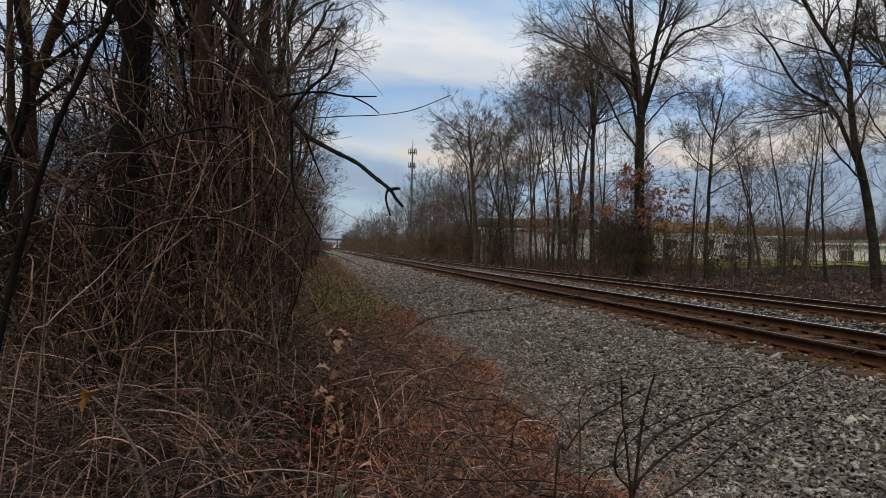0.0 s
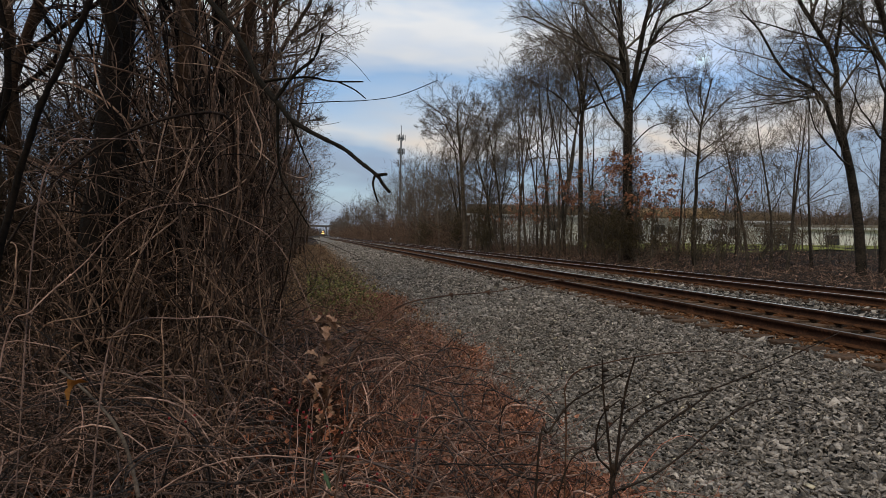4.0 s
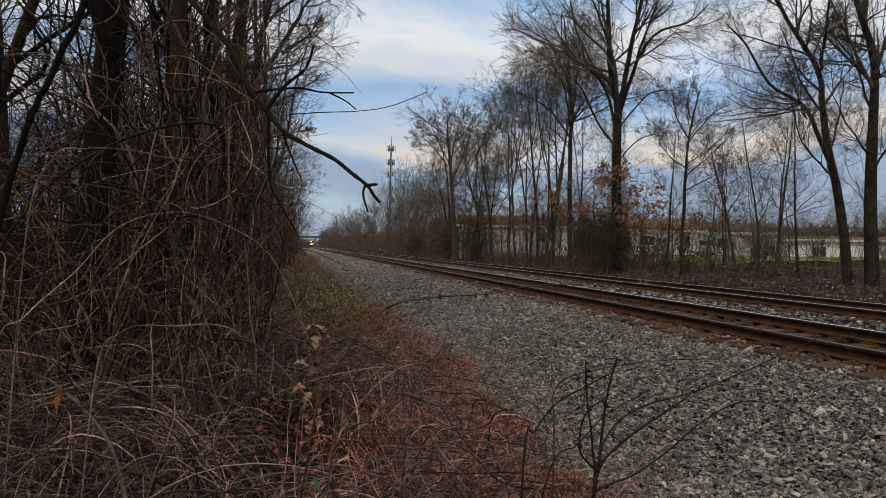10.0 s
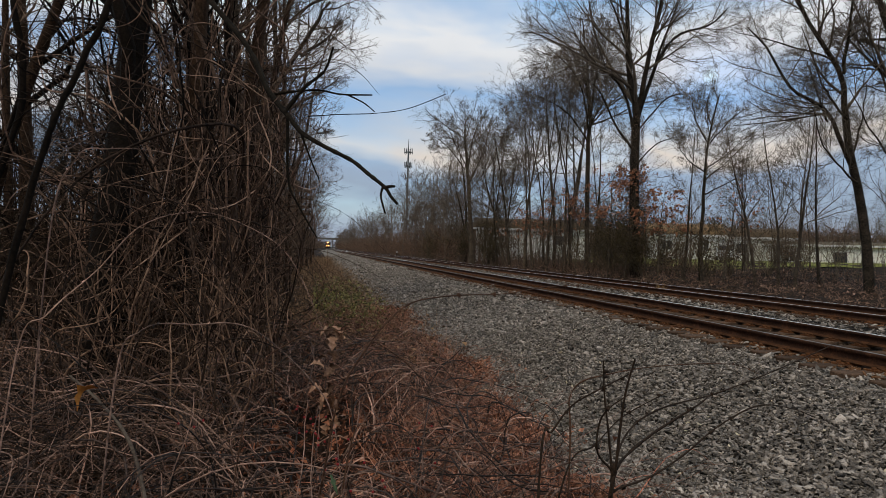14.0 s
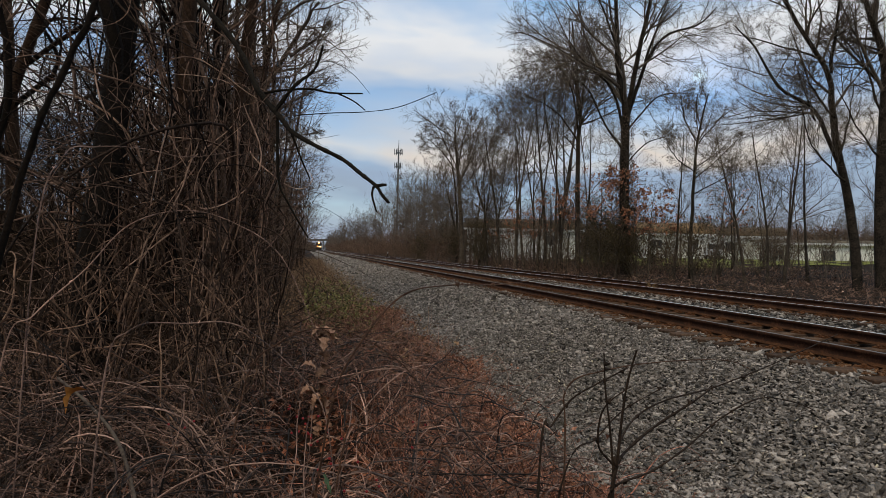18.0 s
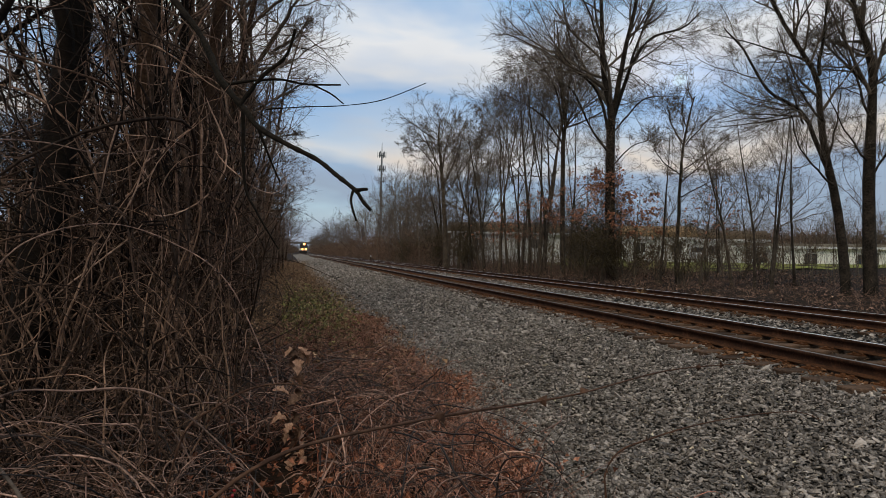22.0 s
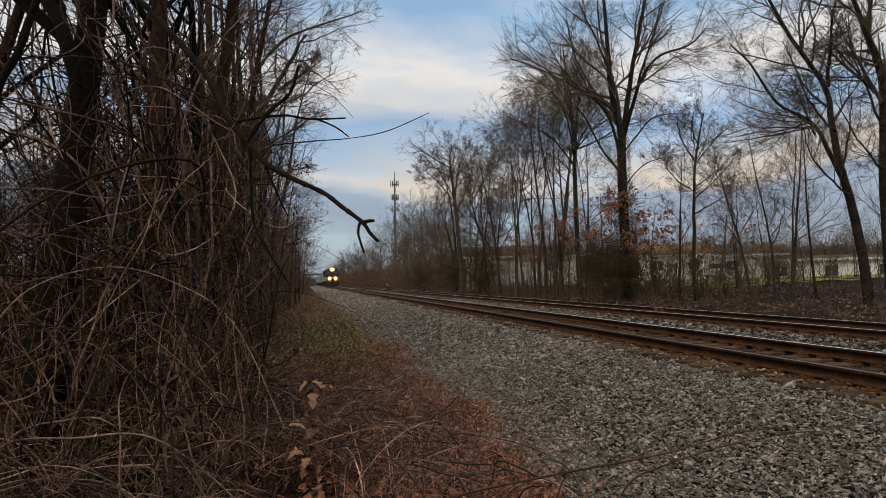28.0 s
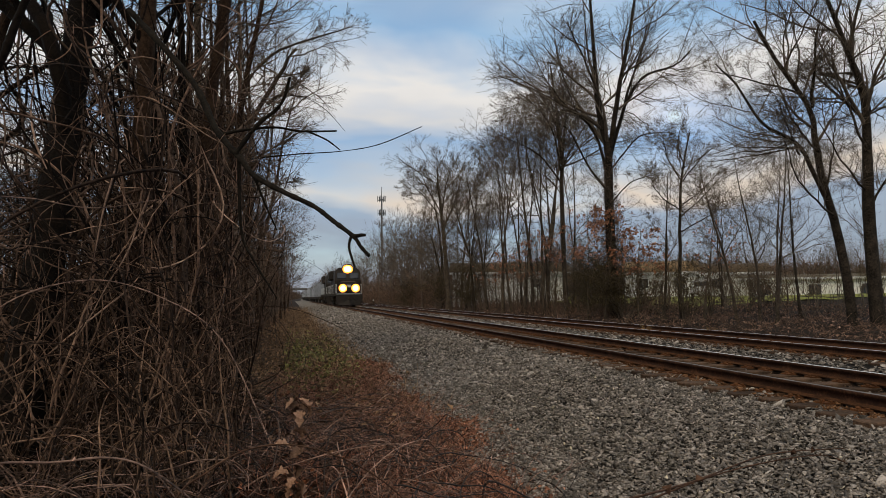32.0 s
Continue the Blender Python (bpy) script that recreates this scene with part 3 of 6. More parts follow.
RAIL, DIM_RAIL, TIE, PLATE = rail_mesh("railhead"), rail_mesh("dull_head"), tie_mesh(), plate_mesh()
for n, tx in enumerate(TRACK_X):
    track = tagged(new("railway_track"), "railway track of rusty rails on dark timber ties", "railway track", "pair of tracks", "structure")
    track.location = (tx, 0, 0)
    for side in (-1, 1):
        dull = n == 0 and side < 0
        part("rail", DIM_RAIL if dull else RAIL, track, "rusty rail with its polished head coloured dim" if dull else "rusty rail with a polished head").location = (side * GAUGE / 2, 0, 0)
    g = np.random.default_rng(20 + n)
    ys = np.arange(3.5, 68, 0.5) if n == 0 else np.arange(9.0, 72, 0.5)
    for y in ys:
        j = g.normal(0, 1, 3)
        tie = part("tie", TIE, track)
        tie.matrix_basis = pose(j[0] * 0.03, y + j[1] * 0.012, -0.164 + j[2] * 0.004, 0, 0, j[1] * 0.5)
        for side in (-1, 1):
            part("tie_plate", PLATE, tie, "rusty tie plate with spikes").location = (side * GAUGE / 2 - j[0] * 0.03, 0, 0.0)
    far = np.concatenate([np.arange(Y0, ys[0] - 0.2, 0.5), np.arange(ys[-1] + 0.5, 200, 0.5)])
    cube = np.array([(x, y, z) for x in (-1.3, 1.3) for y in (-0.114, 0.114) for z in (-0.178, 0.0)])
    quads = np.array([(0, 1, 3, 2), (4, 6, 7, 5), (0, 4, 5, 1), (2, 3, 7, 6), (1, 5, 7, 3)])
    v = (cube[None] + np.stack([0 * far, far, 0 * far - 0.164], -1)[:, None]).reshape(-1, 3)
    f = (quads[None] + (np.arange(len(far)) * 8)[:, None, None]).reshape(-1, 4)
    tagged(part("distant_ties", mesh_from("distant_ties", v, f, M["tie"]), track), kind="stuff")

# ---- ballast stones ----


def stones(name, n, x0, x1, y0, y1, size, seed, material, keep=None, sink=0.3):
    g = np.random.default_rng(seed)
    base = np.array([(x, y, z) for x in (-1, 1) for y in (-1, 1) for z in (-1, 1)], float)
    quads = np.array([(0, 1, 3, 2), (4, 6, 7, 5), (0, 4, 5, 1), (2, 3, 7, 6), (1, 5, 7, 3)])
    y = y0 + (y1 - y0) * g.random(n) ** 1.6
    x = g.uniform(x0, x1, n)
    if keep is not None:
        ok = keep(x, y, g)
        x, y = x[ok], y[ok]
        n = len(x)
    shape = base[None] * g.uniform(0.3, 1.0, (n, 8, 1)) * np.stack([g.uniform(1.1, 2.2, n), g.uniform(0.6, 1.1, n), g.uniform(0.25, 0.5, n)], -1)[:, None] + g.normal(0, 0.14, (n, 8, 3))
    spin, tilt, way = g.uniform(0, 2 * np.pi, n), np.abs(g.normal(0, 0.62, n)), g.uniform(0, 2 * np.pi, n)
    w, a, b, c = np.cos(tilt / 2) * np.cos(spin / 2), np.sin(tilt / 2) * np.cos(way), np.sin(tilt / 2) * np.sin(way), np.cos(tilt / 2) * np.sin(spin / 2)
    R = np.stack([1 - 2 * (b * b + c * c), 2 * (a * b - c * w), 2 * (a * c + b * w), 2 * (a * b + c * w), 1 - 2 * (a * a + c * c), 2 * (b * c - a * w), 2 * (a * c - b * w), 2 * (b * c + a * w), 1 - 2 * (a * a + b * b)], -1).reshape(n, 3, 3)
    s = size * g.lognormal(0, 0.3, n)
    p = np.stack([x, y, ground_z(x, y) + s * sink + g.uniform(0.0, 0.044, n)], -1)
    v = np.einsum("nij,nkj->nki", R, shape) * s[:, None, None] * 0.62 + p[:, None]
    f = (quads[None] + (np.arange(n) * 8)[:, None, None]).reshape(-1, 4)
    return new(name, mesh_from(name, v.reshape(-1, 3), f, material))


def off_ties(x, y, g):
    near_rail = (np.abs(x - 0.0) < 0.16) | (np.abs(x - 1.505) < 0.16) | (np.abs(x - 4.3) < 0.16) | (np.abs(x - 5.805) < 0.16)
    on_track = ((x > -0.58) & (x < 2.08)) | ((x > 3.72) & (x < 6.38))
    crib = np.abs(((y + 0.25) % 0.5) - 0.25) < 0.13
    gauge = ((x > 0.1) & (x < 1.4)) | ((x > 4.4) & (x < 5.7))
    return ~near_rail & ~(on_track & crib) & ~(gauge & (g.random(len(x)) < 0.85))


def off_plates(x, y, g):
    """Rusty stones lie against the rail's foot, between the plates."""
    crib = np.abs(((y + 0.25) % 0.5) - 0.25) < 0.125
    return ~crib & (np.abs(x) > 0.06)


STONES = "grey angular crushed ballast stones beside the rails"
for n, x0, x1, y0, y1, size, seed in ((90000, -4.25, -0.3, 2.8, 16.0, 0.021, 3), (38000, -4.2, -0.3, 12.0, 50.0, 0.037, 4), (18000, -4.2, -0.5, 40.0, 130.0, 0.075, 8), (44000, -0.6, 7.6, 4.0, 44.0, 0.037, 6), (7000, -0.6, 7.6, 40.0, 100.0, 0.05, 9)):
    tagged(stones("ballast_stones", n, x0, x1, y0, y1, size, seed, M["stone"], off_ties), STONES, "gravel", kind="stuff")
tagged(stones("ballast_stones", 26000, -4.2, 7.6, 3.4, -9.0, 0.037, 10, M["stone"], off_ties), STONES, "gravel", kind="stuff")
tagged(stones("fine_gravel", 22000, -3.95, -2.9, 2.8, 24.0, 0.011, 17, M["stone"], sink=1.2), "finer trodden gravel along the edge of the ballast", "gravel", kind="stuff")
RUSTY = "rust-stained fine ballast along the rails"
SOILED = "dark brown soiled ballast between the ties"
for n, x0, x1, y1, size, seed, mat, label in ((15000, -0.36, -0.07, 30.0, 0.015, 11, "rust_stone", RUSTY), (5000, -0.4, -0.07, 60.0, 0.026, 15, "rust_stone", RUSTY), (4500, 0.08, 1.42, 40.0, 0.024, 12, "crib_stone", SOILED), (2500, 1.58, 1.8, 44.0, 0.02, 13, "rust_stone", RUSTY),
                                              (6000, 3.95, 4.23, 44.0, 0.02, 14, "rust_stone", RUSTY), (4000, 4.38, 5.72, 50.0, 0.026, 16, "crib_stone", SOILED)):
    tagged(stones("rusty_ballast", n, x0, x1, 4.0, y1, size, seed, M[mat], off_plates, 0.5), label, "gravel", kind="stuff")
tagged(stones("pale_stones", 420, -4.0, -0.8, 3.2, 22.0, 0.018, 5, M["pale_stone"], sink=0.7), "scattered pale ballast stones", "gravel", kind="stuff")

# ---- trees ----


def leaves(n, pts, size, g, curl=0.35):
    """Small curled leaves: two quads each, at the given points."""
    d = unit(g.normal(0, 1, (n, 3)) * np.array([1, 1, 0.6]))
    side = unit(np.cross(d, unit(g.normal(0, 1, (n, 3)))))
    up = np.cross(d, side)
    s = (size * g.uniform(0.6, 1.4, n))[:, None]
    w = 0.32 * s
    a, b, c = pts - d * s * 0.5, pts + up * s * curl * 0.4, pts + d * s * 0.5
    v = np.stack([a, pts - side * w + up * s * curl, c, b, pts + side * w + up * s * curl], 1)
    f = np.array([(0, 1, 2, 3), (0, 3, 2, 4)])
    return v.reshape(-1, 3), (f[None] + (np.arange(n) * 5)[:, None, None]).reshape(-1, 4)


def bare_tree(name, x, y, h, r, lean=(0, 0), seed=0, first=0.32, n1=15, lf=0.42, angle=42, fine=True, bark="bark_grey", label="", group="", rise=0.45, twig="twig", wob=0.035, n2=6, floor=0.008, n3=5, n4=4, twist=0.12, edge=None, leaders=0, fall=0.6, leafy=None, shape=None):
    g = np.random.default_rng(1000 + seed)
    z = float(ground_z(x, y)) - 0.1
    root = tagged(new(name), label or "tall bare winter tree with grey bark", "tree", group)
    root.location = (x, y, z)

    def inside(pts, rad):
        """Keeps the branches of a crowded wood on their side of an edge, in world x."""
        if edge is None:
            return pts, rad
        ok = (pts[..., 0] + x - (0.05 if y < 10 else 0.16) * np.maximum(pts[..., 2] - 3, 0)).max(1) < edge
        return pts[ok], rad[ok]

    trunk = wander(np.zeros((1, 3)), np.array([[lean[0], lean[1], 1.0]]), h, 14, wob, 0.25, g)
    tr = (r * np.linspace(1, 0.12, 14) * (1 + 0.5 * np.exp(-np.arange(14) * 2.2)))[None]
    if shape:
        # trunk and main limbs along given lines of (across, height), strayed in depth
        lines, radii = [], []
        for k, (pts, r0, r1) in enumerate(shape):
            line = smooth_line([(a, 0, c - z) for a, c in pts], 16)
            along = np.linalg.norm(line - line[0], axis=1)
            stray = 1.0 if y > 10 else 0.2
            line[:, 1] += lean[1] * line[:, 2] + g.normal(0, 0.22 if y > 20 else 0.15) * along * (k > 0) + g.normal(0, 0.03 * stray, 16).cumsum()
            line[:, 0] += g.normal(0, 0.02 * stray, 16).cumsum()
            lines.append(line)
            radii.append((np.linspace(r0, r1, 16) if k == 0 or y < 20 else 0.72 * r0 * np.linspace(1, 0, 16) ** 0.8 + 0.8 * r1) * (1 + (0.5 if k == 0 else 0.0) * np.exp(-np.arange(16) * 2.2)))
        stems, sr = np.array(lines), np.array(radii)
        up, ur = sprout(stems[:1], sr[:1], n1, 0.5, 1.0, 0.3, angle, 10, g, twist, rise, 0.55, 0.25, fall=0.5)
        a, ar = sprout(stems[1:], sr[1:], n1, 0.12, 1.0, lf, angle, 10, g, twist, rise, 0.5, 0.3, fall=fall)
        a, ar = np.concatenate([a, up]), np.concatenate([ar, ur])
    elif leaders:
        lead, lr = sprout(trunk, tr, leaders, first * 0.8, first * 1.6, 0.62, 16, 14, g, 0.05, 0.8, 0.72, 0.15)
        stems, sr = np.concatenate([trunk, lead]), np.concatenate([tr, lr])
    else:
        stems, sr = trunk, tr
    if not shape:
        a, ar = inside(*sprout(stems, sr, n1 if not leaders else max(6, 2 * n1 // (leaders + 1)), first, 0.98, lf, angle, 8, g, twist, rise, 0.5, 0.25, fall=fall))
    b, br = inside(*sprout(a, ar, n2, 0.12, 1.0, 0.55, 44, 6, g, 0.12, rise, 0.62, 0.4, floor=floor))
    c, cr = inside(*sprout(b, br, n3, 0.1, 1.0, 0.58, 44, 4, g, 0.13, rise, 0.65, 0.5, floor=floor * 0.8))
    wood = [(stems, sr, 8)]
    thin = [(a, ar, 5), (b, br, 3), (c, cr, 3)]
    if fine:
        d, dr = inside(*sprout(c, cr, n4, 0.12, 1.0, 0.62, 42, 3, g, 0.15, rise, 0.7, 0.6, floor=floor * 0.7))
        thin.append((d, dr, 3))
    part("trunk", mesh_from("trunk", *tubes(wood), M[bark], True), root)
    part("crown", mesh_from("crown", *tubes(thin), M[twig], True), root, "fine bare twigs")
    if leafy:
        n, low, high, size = leafy
        tips = thin[-1][0].reshape(-1, 3)
        tips = tips[(tips[:, 2] > low) & (tips[:, 2] < high)]
        p = tips[g.integers(0, len(tips), n)] + g.normal(0, 0.04, (n, 3))
        part("dead_leaves", mesh_from("dead_leaves", *leaves(n, p, size, g), M["oak_brown"]), root, "clinging brown oak leaves")
    return root


ROW = "trees along the far side of the tracks"
RIGHT = [
    # x, y, height, radius, lean, seed, first fork, limbs
    (10.5, 66, 12, 0.13, (0.1, 0), 2, 0.25, 15), (11, 60, 12.5, 0.15, (-0.08, 0), 3, 0.2, 18),
    (11, 53, 9, 0.11, (-0.12, 0), 4, 0.4, 10), (12, 51, 16, 0.15, (0, 0), 5, 0.4, 11), (13, 52, 17, 0.16, (0.06, 0), 6, 0.4, 11),
    (13, 33.7, 8, 0.08, (0.1, 0), 9, 0.35, 12),
    (14, 29, 7.5, 0.08, (-0.12, 0), 11, 0.35, 12), (15, 28.8, 8, 0.07, (0, 0), 12, 0.3, 12),
]
RIGHT += [
    (14, 26.3, 7.5, 0.08, (0.03, 0), 13, 0.35, 12), (16, 27.4, 8, 0.07, (-0.08, 0), 14, 0.3, 12),
    (11.5, 57, 14, 0.11, (0.03, 0), 51, 0.45, 9), (12.5, 55, 13, 0.1, (-0.04, 0), 52, 0.45, 8), (12.2, 48, 14, 0.1, (-0.05, 0), 53, 0.45, 9),
    (13.5, 47, 12, 0.1, (0.06, 0), 54, 0.4, 9), (14, 41, 10, 0.09, (-0.06, 0), 55, 0.4, 12), (10.8, 78, 15, 0.2, (0.02, 0), 56, 0.2, 18),
]
RIGHT += [
    (11.2, 46.5, 13, 0.11, (-0.03, 0), 110, 0.5, 8), (12.6, 49.5, 15, 0.12, (0.02, 0), 111, 0.5, 8), (11.5, 51.5, 14, 0.1, (0.05, 0), 112, 0.5, 8), (12.0, 53.5, 12, 0.1, (-0.06, 0), 113, 0.45, 8),
    (11.0, 55.5, 15, 0.13, (0.0, 0), 114, 0.5, 9), (12.4, 58.0, 14, 0.11, (-0.04, 0), 115, 0.45, 9), (11.3, 62.5, 11, 0.15, (-0.25, 0), 116, 0.4, 12), (10.7, 63.0, 10, 0.13, (-0.12, 0), 117, 0.4, 12), (10.4, 67.5, 13, 0.14, (0.06, 0), 118, 0.4, 12),
    (17.5, 31, 8, 0.07, (0.05, 0), 57, 0.3, 12), (17, 24.5, 7, 0.06, (-0.1, 0), 58, 0.3, 12),
]
for x, y, h, r, lean, seed, first, n1 in RIGHT:
    tall = h > 11
    bare_tree("tree", x, y, h, r, lean, seed, first, n1, 0.36 if tall else 0.34, 44, True, group=ROW, rise=0.45, n2=5, n3=3, n4=3, floor=0.00022 * y + 0.001,
              leaders=(3 if r > 0.25 else 1) if tall else 0, fall=0.5, twist=0.17, label="tall bare winter tree beyond the tracks" if tall else "slender bare young tree beyond the tracks")

# the five largest, limb by limb
LEANING = [([(0, -1.0), (-0.1, 0.7), (-0.4, 3.1), (-0.9, 4.9), (-1.2, 6.6), (-1.4, 7.9), (-2.7, 9.6), (-3.6, 11.1)], 0.2, 0.05), ([(-1.0, 4.6), (-2.0, 6.1), (-2.8, 6.6), (-4.0, 7.1), (-5.1, 8.4), (-5.9, 9.0)], 0.1, 0.02), ([(-1.4, 7.9), (-1.4, 9.5), (-1.2, 11.1)], 0.08, 0.02),
           ([(-1.6, 8.3), (-2.5, 8.7), (-3.6, 9.1), (-5.0, 9.5)], 0.05, 0.012), ([(-1.1, 6.2), (-2.1, 7.2), (-2.4, 8.1), (-3.2, 9.6)], 0.05, 0.015), ([(-0.7, 3.9), (-2.0, 4.5), (-3.0, 5.2), (-3.8, 6.3)], 0.045, 0.012), ([(-0.9, 4.9), (-0.4, 6.2), (0.0, 7.7)], 0.045, 0.012),
           ([(-2.0, 6.1), (-3.1, 7.4), (-3.6, 8.0)], 0.04, 0.012)]
FORKED = [([(0, -1.0), (-0.3, 2.1), (-0.3, 4.5), (-0.2, 6.8), (-0.3, 8.5), (-1.0, 10.3), (-1.8, 12.5)], 0.26, 0.06), ([(-0.2, 7.8), (0.0, 9.6), (0.7, 12.4)], 0.13, 0.04), ([(-0.4, 4.8), (-1.2, 5.6), (-2.2, 7.3)], 0.05, 0.012),
          ([(-0.2, 4.2), (0.6, 5.6), (1.3, 7.5)], 0.05, 0.012), ([(-0.3, 6.4), (-0.9, 8.0), (-1.9, 9.2)], 0.06, 0.015)]
GIANT = [([(0, -0.5), (-0.3, 0.7), (-0.4, 6.7), (-0.4, 9.4), (-0.9, 11.4), (-1.1, 14.3), (-1.3, 18.2)], 0.36, 0.07), ([(-0.4, 9.2), (-0.2, 12.5), (0.1, 15.7), (0.2, 19.0)], 0.17, 0.05), ([(-0.35, 8.9), (0.6, 12.0), (1.7, 13.7), (3.7, 14.5), (4.8, 15.6)], 0.14, 0.025),
         ([(-0.4, 7.4), (-1.3, 10.4), (-3.1, 11.9), (-4.4, 13.5)], 0.11, 0.02), ([(-0.5, 6.9), (-1.9, 8.5), (-3.0, 10.3), (-4.1, 10.8)], 0.08, 0.02), ([(-0.3, 8.2), (1.4, 10.1), (3.2, 10.4)], 0.06, 0.015), ([(-0.9, 12.5), (-1.8, 14.3), (-3.0, 16.6)], 0.09, 0.02),
         ([(0.7, 12.2), (1.9, 15.2), (2.8, 17.6)], 0.09, 0.02), ([(-0.4, 6.1), (0.7, 7.4), (2.1, 7.9)], 0.05, 0.012)]
FAN = [([(0, -0.5), (-0.1, 0.5), (-0.3, 8.3), (-0.2, 10.2), (-0.6, 13.4), (-0.9, 16.5)], 0.21, 0.04), ([(-0.3, 8.5), (-1.9, 10.3), (-4.7, 11.5)], 0.08, 0.015), ([(-0.3, 9.3), (-1.7, 12.3), (-4.2, 14.0)], 0.08, 0.015), ([(-0.2, 9.9), (-0.9, 13.0), (-3.1, 16.2)], 0.08, 0.015),
       ([(-0.2, 10.0), (0.0, 13.1), (0.3, 15.8)], 0.08, 0.015), ([(-0.2, 9.5), (1.0, 12.0), (1.8, 13.2)], 0.07, 0.015), ([(-0.2, 10.2), (-1.3, 14.2), (-1.6, 16.3)], 0.07, 0.015), ([(-0.2, 7.4), (-1.4, 8.9), (-3.4, 9.6)], 0.05, 0.012)]
MIDDLE = [([(0, -0.6), (-0.1, 0.8), (0.0, 3.7), (0.1, 6.6), (0.6, 9.1)], 0.13, 0.03), ([(0.0, 4.1), (1.5, 4.8), (2.7, 5.4)], 0.04, 0.01), ([(0.1, 5.1), (-0.8, 5.8), (-1.2, 6.5)], 0.04, 0.01), ([(0.1, 6.6), (-0.5, 8.0), (-0.7, 9.0)], 0.04, 0.01), ([(0.2, 6.6), (1.4, 7.9), (2.2, 8.5)], 0.04, 0.01),
          ([(0.1, 5.5), (1.1, 6.2), (1.9, 7.0)], 0.035, 0.01), ([(0.3, 7.3), (0.0, 8.7), (0.4, 9.6)], 0.04, 0.01)]
SPLIT = [([(0, -0.5), (-0.4, 6.0), (-0.8, 9.8), (-1.1, 12.6), (-1.1, 14.2)], 0.28, 0.03), ([(-0.8, 9.4), (-2.2, 11.9), (-2.9, 13.4)], 0.08, 0.02), ([(-1.0, 9.2), (-2.6, 11.4), (-4.0, 12.5)], 0.07, 0.02),
         ([(-0.5, 7.8), (0.7, 10.8), (1.6, 13.8)], 0.1, 0.02), ([(-0.4, 7.0), (1.7, 10.2), (2.8, 12.8)], 0.1, 0.02), ([(-0.7, 9.0), (-0.4, 11.8), (0.1, 14.0)], 0.08, 0.02)]
for x, y, shape, seed, n1, label in ((14.66, 22.95, LEANING, 15, 11, "tall bare tree leaning over with long spreading limbs"), (15.53, 22.6, FORKED, 16, 12, "tall bare tree with a forked trunk"),
                                     (12.59, 37.9, GIANT, 8, 11, "very tall bare tree with wide ascending limbs"), (12.16, 44.5, FAN, 7, 10, "tall bare tree with a fan-shaped crown"),
                                     (9.82, 70.0, SPLIT, 1, 11, "tall bare tree with a split rounded crown"),
                                     (13.2, 32.1, MIDDLE, 10, 9, "slender bare tree with a rounded open crown")):
    bare_tree("tree", x, y, 18, 0.25, (0, 0), seed, 0.3, n1, 0.4, 46, True, group=ROW, rise=0.3, n2=7, n3=5, n4=3, floor=0.0055 if y < 30 else 0.00014 * y + 0.002, fall=0.4, twist=0.1, shape=shape, label=label, bark="bark_near" if y < 40 else "bark_grey")

g = np.random.default_rng(41)
up, way = g.random(9000) ** 1.7, g.uniform(0, 2 * np.pi, 9000)
out = 0.3 + (0.55 * (1 - up) + 0.12) * np.abs(g.normal(0, 0.5, 9000))
ivy = np.stack([12.3 - 0.1 * up + out * np.cos(way), 37.9 + out * np.sin(way), -0.5 + 9.5 * up], -1)
tagged(new("climbing_vine", mesh_from("climbing_vine", *leaves(9000, ivy, 0.065, g), M["shrubwood"])), "shaggy brown vine climbing a tall tree trunk", "vine", kind="stuff")

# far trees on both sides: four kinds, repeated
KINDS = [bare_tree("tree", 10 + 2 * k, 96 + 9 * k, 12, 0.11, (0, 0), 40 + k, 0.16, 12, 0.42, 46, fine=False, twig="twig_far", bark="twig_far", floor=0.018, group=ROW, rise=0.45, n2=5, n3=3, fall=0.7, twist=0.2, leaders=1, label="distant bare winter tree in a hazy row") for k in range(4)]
UNDER = [bare_tree("tree", 11.0 + 2 * k, 44 + 9 * k, 6.5, 0.05, (0.05, 0), 140 + k, 0.15, 13, 0.42, 48, fine=False, floor=0.009, group=ROW, rise=0.4, n2=6, n3=5, twist=0.22, label="small twiggy bare tree under the tall ones") for k in range(3)]
g = np.random.default_rng(78)
for k in range(22):
    x, y = 10.4 + 6 * g.random(), 36 + 48 * g.random()
    small = copy_thing(UNDER[k % 3], pose(x, y, float(ground_z(x, y)) - 0.1, 0, 0, g.uniform(0, 360)))
    s = g.uniform(0.6, 1.1)
    small.scale = (s, s, s * g.uniform(0.9, 1.2))
for k in range(14):
    x, y = 26 + 28 * g.random(), 40 + 18 * g.random()
    small = copy_thing(UNDER[k % 3], pose(x, y, float(ground_z(x, y)) - 0.1, 0, 0, g.uniform(0, 360)))
    tagged(small, "small twiggy bare tree before the lawn")
    s = g.uniform(0.55, 0.9)
    small.scale = (s, s, s)
for k in range(7):
    x, y = 16 + 12 * g.random(), 31 + 20 * g.random()
    slim = copy_thing(UNDER[k % 3], pose(x, y, float(ground_z(x, y)) - 0.1, 0, 0, g.uniform(0, 360)))
    tagged(slim, "slim twiggy bare tree on the bank")
    s = g.uniform(0.8, 1.2)
    slim.scale = (s, s, s)
g = np.random.default_rng(77)


def plant(k, x, y, s, kinds=KINDS):
    t = copy_thing(kinds[k % len(kinds)], pose(x, y, float(ground_z(x, y)) - 0.1, 0, 0, g.uniform(0, 360)))
    t.scale = (s, s, s * g.uniform(0.9, 1.15))
    return t


